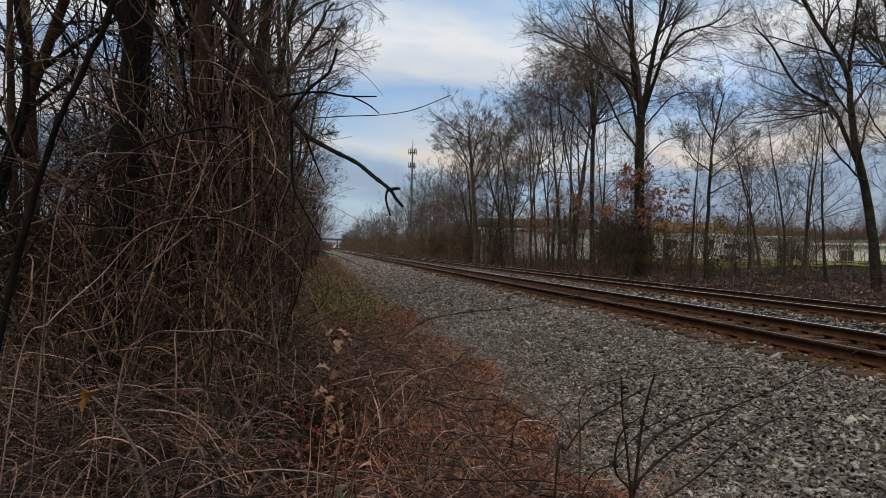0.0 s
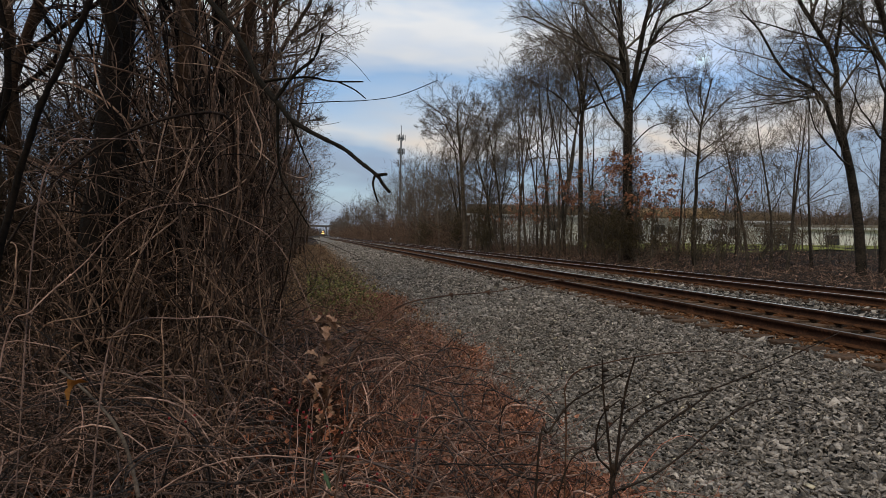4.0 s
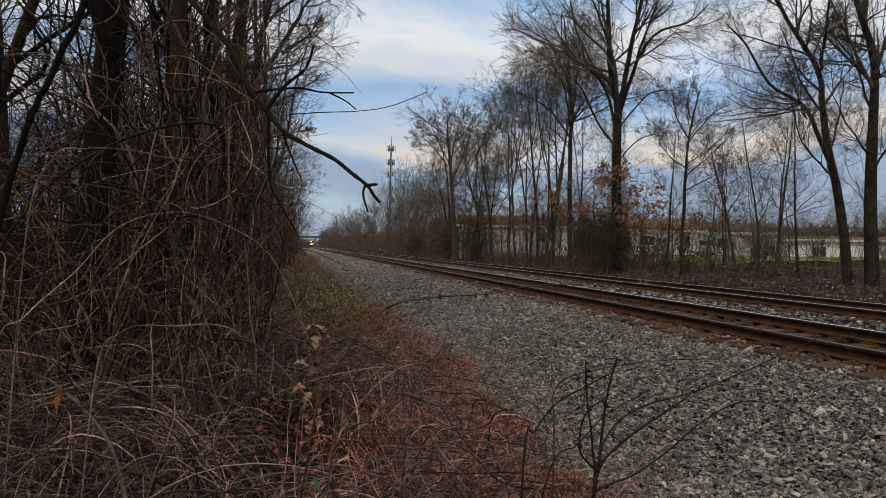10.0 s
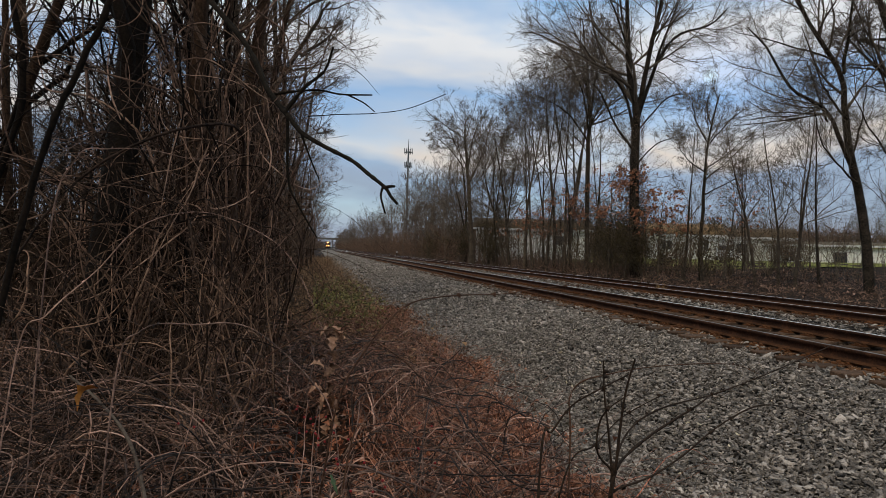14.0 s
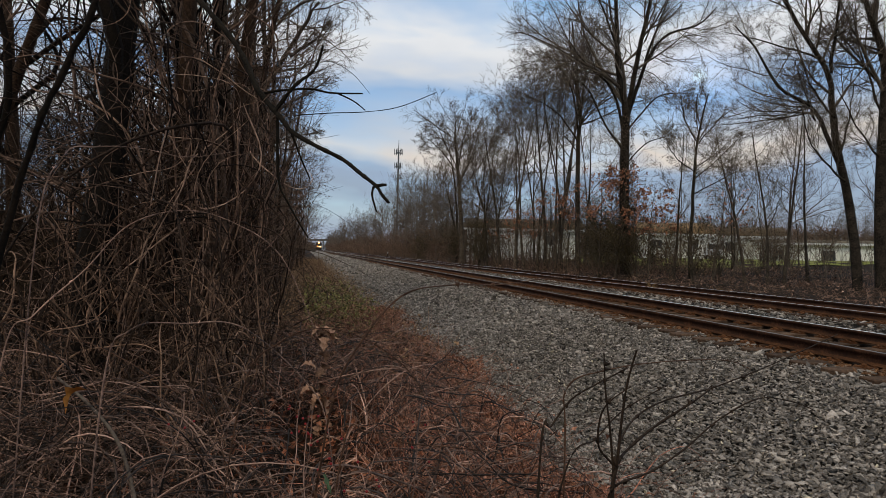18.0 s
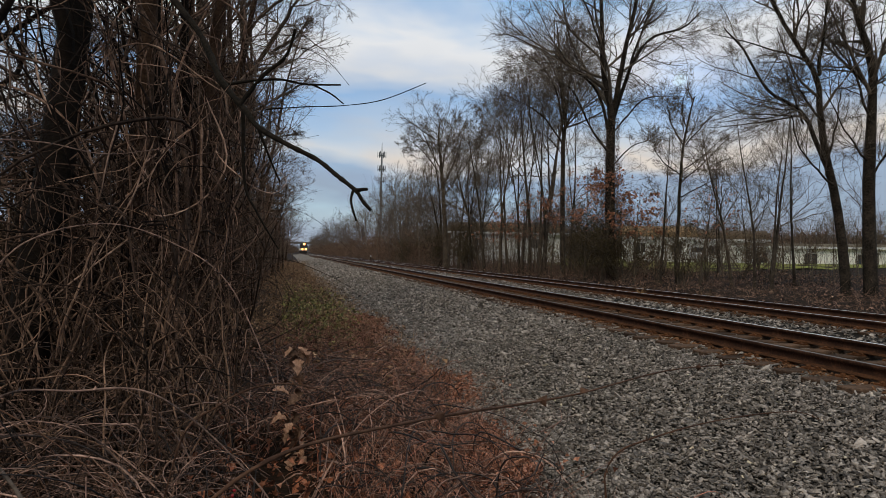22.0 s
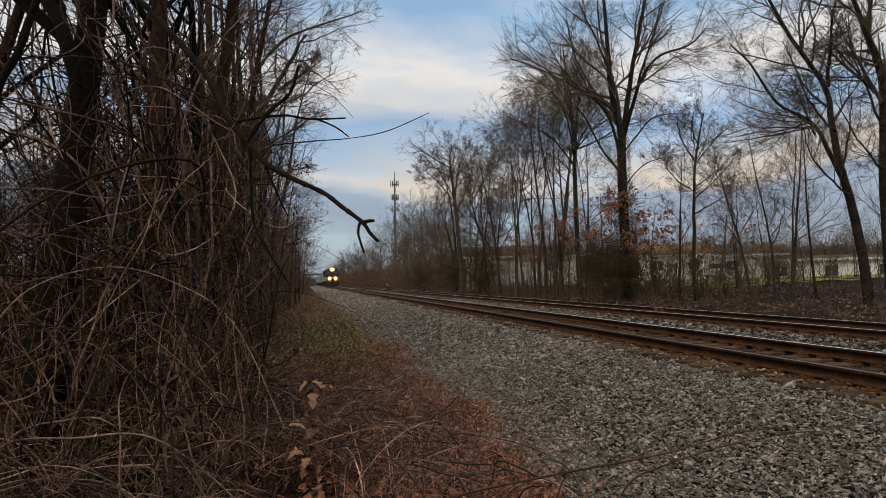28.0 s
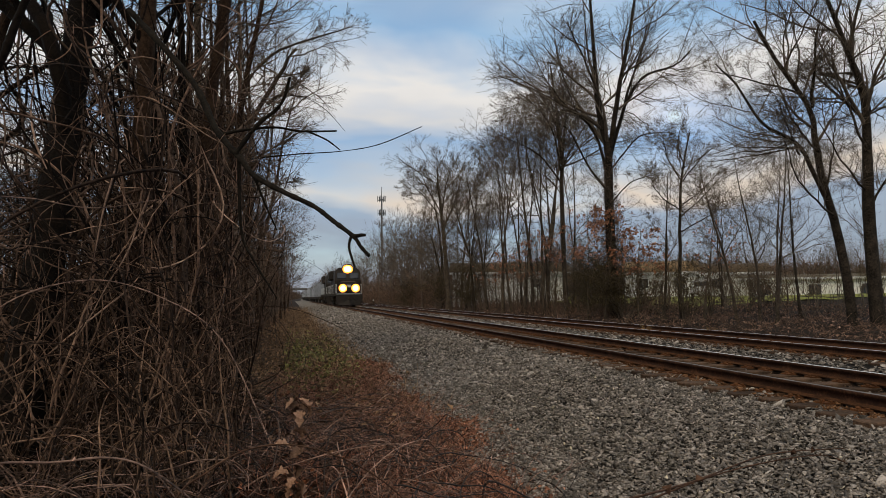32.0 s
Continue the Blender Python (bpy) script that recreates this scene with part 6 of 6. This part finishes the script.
for x, y, w, h, seed, mat, label, n in (
    (12.4, 37.0, 5.4, 4.4, 201, "evergreen", "dense dull evergreen shrub at the foot of a tall tree", 5000),
    (11.6, 39.5, 3.0, 3.4, 202, "evergreen", "dense dull evergreen shrub at the foot of a tall tree", 2400),
    (12.6, 33.0, 2.0, 2.4, 217, "brush", "brown leafy shrub among the trees", 600),
    (10.4, 63.5, 2.0, 5.0, 203, "evergreen", "dark ivy-covered stump among bare trees", 5000), (10.0, 76.0, 2.6, 4.2, 204, "evergreen", "dark ivy-covered shrub among bare trees", 5000),
    (9.4, 92.0, 3.0, 4.0, 205, "evergreen", "dark ivy-covered shrub among bare trees", 4000), (15.5, 33.5, 2.2, 2.4, 206, "brush", "brown leafy shrub before the lawn", 500),
    (19.5, 36.0, 3.0, 2.4, 207, "brush", "brown leafy shrub before the lawn", 600), (27.0, 45.0, 3.4, 3.0, 208, "evergreen", "dull green shrub beside the houses", 1500),
    (35.0, 50.0, 4.0, 3.4, 209, "brush", "brown leafy shrub before the lawn", 1500), (42.0, 50.0, 4.0, 3.4, 210, "evergreen", "dull green shrub beside the houses", 1500),
    (22.0, 60.0, 3.4, 3.6, 211, "brush", "brown leafy shrub before the lawn", 1500), (50.0, 52.0, 4.0, 3.2, 212, "brush", "brown leafy shrub before the lawn", 1500),
    (12.1, 30.0, 1.4, 3.2, 218, "evergreen", "narrow dull green bush on the bank", 1500), (14.5, 47.0, 3.4, 5.2, 219, "evergreen", "tall dull evergreen shrub among bare trees", 4500),
    (24.1, 45.0, 3.0, 3.6, 220, "evergreen", "dull green shrub before the lawn", 1800), (24.7, 40.0, 2.4, 2.6, 221, "brush", "brown leafy shrub before the lawn", 900),
    (38.0, 62.0, 3.6, 3.6, 213, "evergreen", "dull green shrub beside the houses", 1500), (17.0, 44.0, 2.6, 2.6, 214, "brush", "brown leafy shrub before the lawn", 600),
):
    shrub(x, y, w, h, seed, mat, label, 2 * n if n > 2000 else n, 0.075)


def oak_sapling(x, y, h, seed, low, n):
    """A young oak that keeps its brown leaves."""
    bare_tree("young_oak", x, y, h, 0.06, (0.05, 0), seed, 0.3, 14, 0.36, 60, True, label="young oak holding brown dead leaves", group=ROW, rise=0.1, n2=4, n3=3, n4=2, leafy=(2 * n, low, h, 0.13))


oak_sapling(11.3, 37.0, 6.4, 301, 3.0, 650)
oak_sapling(12.9, 36.3, 5.2, 302, 2.6, 450)
oak_sapling(10.9, 38.4, 6.6, 307, 3.4, 450)
oak_sapling(11.8, 48.0, 6.0, 303, 3.0, 420)
oak_sapling(13.6, 31.0, 5.0, 304, 2.0, 90)
oak_sapling(11.2, 50.5, 5.5, 305, 2.5, 300)
oak_sapling(11.0, 55.5, 5.0, 306, 2.5, 240)

# ---- small things beside the tracks ----


def marker_post(x, y, h):
    root = tagged(new("marker_post"), "small white marker post beside the far track", "post")
    root.location = (x, y, float(ground_z(x, y)) - 0.1)
    part("post", box_mesh("post", (0.14, 0.14, h), M["grime"], 0.02, (0, 0, h / 2)), root)
    part("reflector", box_mesh("reflector", (0.15, 0.04, 0.26), M["white"], 0.01, (0, -0.09, h - 0.2)), root, "white plate")


marker_post(6.9, 112.0, 1.15)


def grass_tuft(x, y, h, seed, n=40):
    g = np.random.default_rng(seed)
    start = np.zeros((n, 3))
    start[:, :2] = g.normal(0, 0.06, (n, 2))
    pts = wander(start, np.concatenate([g.normal(0, 0.3, (n, 2)), np.ones((n, 1))], 1), g.uniform(0.5, 1, n) * h, 5, 0.08, -0.4, g)
    me = mesh_from("grass_tuft", *tubes([(pts, np.full((n, 1), 0.004) * np.linspace(1, 0.3, 5)[None], 3)]), M["straw"])
    ob = tagged(new("grass_tuft", me), "tuft of dry straw-coloured grass beside the track", "grass", "dry grass tufts")
    ob.location = (x, y, float(ground_z(x, y)) - 0.02)


for k, (x, y, h) in enumerate(((8.0, 21.5, 0.7), (8.3, 22.3, 0.6), (5.05, 20.6, 0.5), (7.8, 30, 0.5), (7.6, 41, 0.5), (8.4, 34, 0.6), (7.9, 17.5, 0.5), (6.9, 26, 0.4))):
    grass_tuft(x, y, h, 400 + k)

# ---- canes and stems in front of the camera ----


def cane(name, label, lines, material, r0=0.0025, r1=0.001, category="stem", thorns=0, seed=0):
    g = np.random.default_rng(500 + seed)
    root = tagged(new(name), label, category)
    for k, (what, pts) in enumerate(lines):
        big = what in ("cane", "stem", "stick", "log")
        line, rad, sides = limb(pts, r0 if big else r0 * 0.65, r1 if big else r1 * 0.7, 7 * len(pts), 6, g)
        groups = [(line, rad, sides)]
        if thorns:
            t, tr = sprout(line, rad, thorns, 0.05, 0.98, 0.0, 60, 3, g, 0.02, 0, 0.5, 0.1)
            d = unit(t[:, -1] - t[:, 0] + g.normal(0, 1e-4, t[:, 0].shape))
            t = t[:, :1] + d[:, None] * np.linspace(0, r0 * 3.0, 3)[None, :, None]
            groups.append((t, tr, 3))
        part(what, mesh_from(what, *tubes(groups), M[material], True), root)
    return root


bramble_cane = cane("bramble_cane", "thin arching bramble cane close to the camera", [
    ("cane", [(x - CANE_FOOT[0], y - CANE_FOOT[1], z - CANE_FOOT[2]) for x, y, z in [(-5.775, 0.40, 0.52), (-5.76, 0.34, 0.702), (-5.755, 0.318, 0.749), (-5.745, 0.296, 0.816), (-5.724, 0.292, 0.858), (-5.69, 0.306, 0.894), (-5.641, 0.357, 0.901), (-5.549, 0.482, 0.897), (-5.448, 0.615, 0.9), (-5.326, 0.744, 0.896)]])],
    "cane_bark", 0.0011, 0.0005, "cane", 10, 1)
bramble_cane.location = CANE_FOOT
cane("sapling_stem", "thin dark bare sapling stem with side shoots", [
    ("stem", [(-5.41, 0.52, -0.62), (-5.407, 0.51, 0.3), (-5.404, 0.5, 0.659), (-5.403, 0.492, 0.684), (-5.402, 0.485, 0.734), (-5.399, 0.478, 0.782), (-5.392, 0.47, 0.823)]),
    ("stem", [(-5.405, 0.503, 0.64), (-5.399, 0.5, 0.681), (-5.369, 0.53, 0.693), (-5.316, 0.56, 0.713), (-5.242, 0.59, 0.739), (-5.203, 0.62, 0.748)]),
    ("shoot", [(-5.404, 0.501, 0.65), (-5.401, 0.5, 0.678), (-5.369, 0.55, 0.702), (-5.321, 0.6, 0.718), (-5.252, 0.65, 0.726), (-5.15, 0.7, 0.732), (-5.028, 0.75, 0.753), (-4.917, 0.8, 0.774), (-4.807, 0.85, 0.796)]),
    ("shoot", [(-5.405, 0.502, 0.645), (-5.403, 0.5, 0.678), (-5.427, 0.49, 0.706), (-5.431, 0.48, 0.742), (-5.424, 0.47, 0.764), (-5.403, 0.46, 0.783)]),
    ("shoot", [(-5.403, 0.5, 0.67), (-5.41, 0.5, 0.73), (-5.416, 0.5, 0.771), (-5.419, 0.5, 0.816)]),
    ("shoot", [(-5.405, 0.503, 0.62), (-5.404, 0.5, 0.654), (-5.331, 0.542, 0.659), (-5.261, 0.583, 0.675), (-5.185, 0.625, 0.702), (-5.094, 0.667, 0.721), (-5.005, 0.708, 0.706), (-4.931, 0.75, 0.681)])],
    "dark_cane", 0.0026, 0.0011, "stem", 4, 2)
cane("sapling_stem", "thin dark bare sapling shoots beside the gravel", [
    ("stem", [(-5.5, 0.52, -0.62), (-5.49, 0.53, 0.4), (-5.478, 0.55, 0.69), (-5.46, 0.562, 0.715), (-5.429, 0.575, 0.745), (-5.393, 0.588, 0.76), (-5.339, 0.6, 0.781)]),
    ("shoot", [(-5.49, 0.53, 0.5), (-5.462, 0.5, 0.683), (-5.413, 0.533, 0.704), (-5.361, 0.567, 0.731), (-5.28, 0.6, 0.757)])],
    "dark_cane", 0.0019, 0.0009, "stem", 4, 3)
ARCHES = [
    [(-7.1, 2.6, -0.6), (-6.95, 2.6, 0.3), (-6.869, 2.571, 0.631), (-6.706, 2.54, 0.604), (-6.501, 2.5, 0.547), (-6.235, 2.347, 0.429), (-6.063, 2.212, 0.32), (-5.95, 2.1, -0.1)],
    [(-6.85, 2.6, -0.6), (-6.754, 2.549, 0.914), (-6.66, 2.53, 1.248), (-6.539, 2.507, 1.288), (-6.376, 2.475, 1.286), (-6.23, 2.549, 1.271), (-6.05, 2.616, 1.311)],
    [(-6.9, 2.36, -0.6), (-6.782, 2.351, 0.512), (-6.673, 2.329, 0.687), (-6.538, 2.405, 0.84), (-6.386, 2.375, 1.003), (-6.208, 2.443, 1.062), (-6.024, 2.407, 1.015), (-5.858, 2.375, 0.895), (-5.72, 2.35, 0.6)],
    [(-6.4, 1.86, -0.6), (-6.33, 1.85, 0.5), (-6.256, 1.841, 0.689), (-6.1, 1.811, 0.712), (-5.944, 1.781, 0.705), (-5.768, 1.747, 0.558), (-5.702, 1.734, 0.432), (-5.66, 1.7, 0.1)],
]
ARCHES += [
    [(-5.75, 1.9, -0.6), (-5.65, 1.91, 0.3), (-5.574, 1.913, 0.366), (-5.453, 1.89, 0.334), (-5.24, 1.951, 0.293), (-4.99, 2.004, 0.232)],
    [(-6.1, 2.2, -0.6), (-5.98, 2.15, 0.4), (-5.85, 2.1, 0.62), (-5.65, 2.1, 0.66), (-5.4, 2.2, 0.5), (-5.25, 2.3, 0.2)],
    [(-5.2, 2.5, -0.6), (-5.1, 2.5, -0.2), (-4.9, 2.6, 0.05), (-4.6, 2.7, 0.0), (-4.35, 2.8, -0.3)],
    [(-4.95, 1.86, -0.6), (-4.94, 1.87, 0.3), (-4.933, 1.88, 0.5), (-4.767, 1.947, 0.545), (-4.468, 2.087, 0.55), (-4.145, 2.225, 0.53), (-3.986, 2.297, 0.48)],
]
for k, pts in enumerate(ARCHES):
    cane("arching_cane", "arching brown bramble cane in the thicket", [("cane", pts)], "cane_bark" if k in (0, 4, 5, 7) else "bramble", 0.003, 0.0013, "cane", 24, 10 + k)
cane("fallen_stick", "weathered grey stick leaning in the brambles", [("stick", [(-6.9, 3.3, 0.3), (-6.739, 3.158, 0.22), (-6.584, 3.026, 0.1), (-6.485, 2.905, -0.05), (-6.412, 2.789, -0.3), (-6.38, 2.7, -0.62)])], "grey_wood", 0.006, 0.011, "stick", 0, 30)
cane("fallen_twig", "thin dead twig lying on the ballast", [("stick", [(-3.75, 9.6, -0.57), (-3.5, 9.9, -0.53), (-3.2, 10.2, -0.52), (-2.9, 10.6, -0.5)])], "bramble", 0.008, 0.004, "twig", 0, 32)
cane("fallen_twig", "thin dead twig lying on the ballast", [("stick", [(-3.5, 6.2, -0.54), (-3.2, 6.5, -0.52), (-3.05, 6.9, -0.5)])], "bramble", 0.006, 0.003, "twig", 0, 33)


def oak_leaf_mesh(size, g):
    """One curled lobed oak leaf."""
    n = 13
    u = np.linspace(0, 1, n)
    half = (0.1 + 0.42 * np.sin(np.pi * u**0.85)) * (1 + 0.38 * np.sin(u * 6 * np.pi)) * 0.55
    half[0] = half[-1] = 0.02
    bend = g.uniform(0.6, 1.4)
    mid = np.stack([u, 0 * u, 0.25 * np.sin(u * np.pi * bend)], -1)
    left = mid + np.stack([0 * u, half, 0.5 * half], -1)
    right = mid + np.stack([0 * u, -half, 0.6 * half], -1)
    v = np.concatenate([left, mid, right]) * size
    v = np.concatenate([v, v - np.array([0, 0, size * 0.02])])
    f = []
    for i in range(n - 1):
        f += [(i, i + 1, n + i + 1, n + i), (n + i, n + i + 1, 2 * n + i + 1, 2 * n + i)]
    f += [tuple(3 * n + q for q in reversed(p)) for p in f]
    return mesh_from("leaf", v, f, M["oak_leaf"], True)


g = np.random.default_rng(61)
oak = tagged(new("dead_oak_shoot"), "dead oak shoot with curled tan leaves in the brambles", "shoot")
oak_line = [(-5.60, 5.4, -0.66), (-5.636, 5.45, -0.43), (-5.664, 5.5, -0.168), (-5.63, 5.55, 0.1), (-5.619, 5.58, 0.3)]
part("stem", mesh_from("stem", *tubes([limb(oak_line, 0.006, 0.003, 20, 5, g)]), M["bramble"], True), oak)
for z, size in [(a + g.normal(0, 0.03), g.uniform(0.1, 0.15)) for a in (0.28, 0.26, 0.25, 0.22, 0.2, 0.17, 0.1, 0.04, 0.0, -0.04, -0.15, -0.2, -0.24, -0.27, -0.3, -0.32, -0.34, -0.37, -0.4, -0.43, -0.46, -0.36, -0.29, -0.22, 0.27, 0.23, 0.24, 0.05, -0.02, -0.26, -0.33, -0.38, -0.41, -0.44)]:
    x, y = np.interp(z, [p[2] for p in oak_line], [p[0] for p in oak_line]), np.interp(z, [p[2] for p in oak_line], [p[1] for p in oak_line])
    part("leaf", oak_leaf_mesh(size * 0.8, g), oak).matrix_basis = pose(float(x) + g.normal(0, 0.025), float(y) - 0.02, z, g.uniform(-60, 60), g.uniform(-10, 90), g.uniform(0, 360))
for x, y, z, mat, label, seed in ((-6.69, 3.0, 0.3, "orange_leaf", "curled orange oak leaf caught on a stick", 1), (-5.72, 1.34, 0.42, "dark_green", "single narrow green leaf in the brambles", 2)):
    g = np.random.default_rng(600 + seed)
    me = oak_leaf_mesh(0.12 if seed == 1 else 0.04, g)
    me.materials[0] = M[mat]
    ob = tagged(new("fallen_leaf", me), label, "leaf")
    ob.matrix_basis = pose(x, y, z, 30, 40 if seed == 1 else 50, 200 if seed == 1 else 300)
    ob.scale = (1, 1, 1) if seed == 1 else (1.3, 0.4, 1)


def berry_sprig(x, y, z, n, seed):
    g = np.random.default_rng(700 + seed)
    root = tagged(new("berry_sprig"), "thin sprig with small red berries", "berries", "red berry sprigs")
    root.location = (x, y, z)
    line = wander(np.array([[0, 0, -0.5]]), np.array([[0.1, 0.0, 1.0]]), 0.55, 8, 0.12, 0, g)
    part("stem", mesh_from("stem", *tubes([(line, np.full((1, 8), 0.0015), 4)]), M["bramble"]), root)
    for _ in range(n):
        p = line[0, 6 + int(g.integers(0, 2))] + g.normal(0, 1, 3) * np.array([0.025, 0.02, 0.012]) - np.array([0, 0, 0.03])
        part("berry", BERRY, root).location = p


bm = bmesh.new()
bmesh.ops.create_icosphere(bm, subdivisions=2, radius=0.0042)
BERRY = bm_mesh("berry", bm, M["berry"], True)
for k, (x, y, z, n) in enumerate(((-5.84, 2.0, 0.4, 4), (-5.78, 2.03, 0.38, 5), (-5.74, 1.98, 0.39, 5), (-5.8, 1.95, 0.35, 4), (-6.25, 2.1, 0.44, 3), (-5.74, 1.74, 0.35, 4), (-5.45, 2.0, 0.33, 5), (-5.62, 1.9, 0.33, 3))):
    berry_sprig(x, y, z, n, k)


motions()
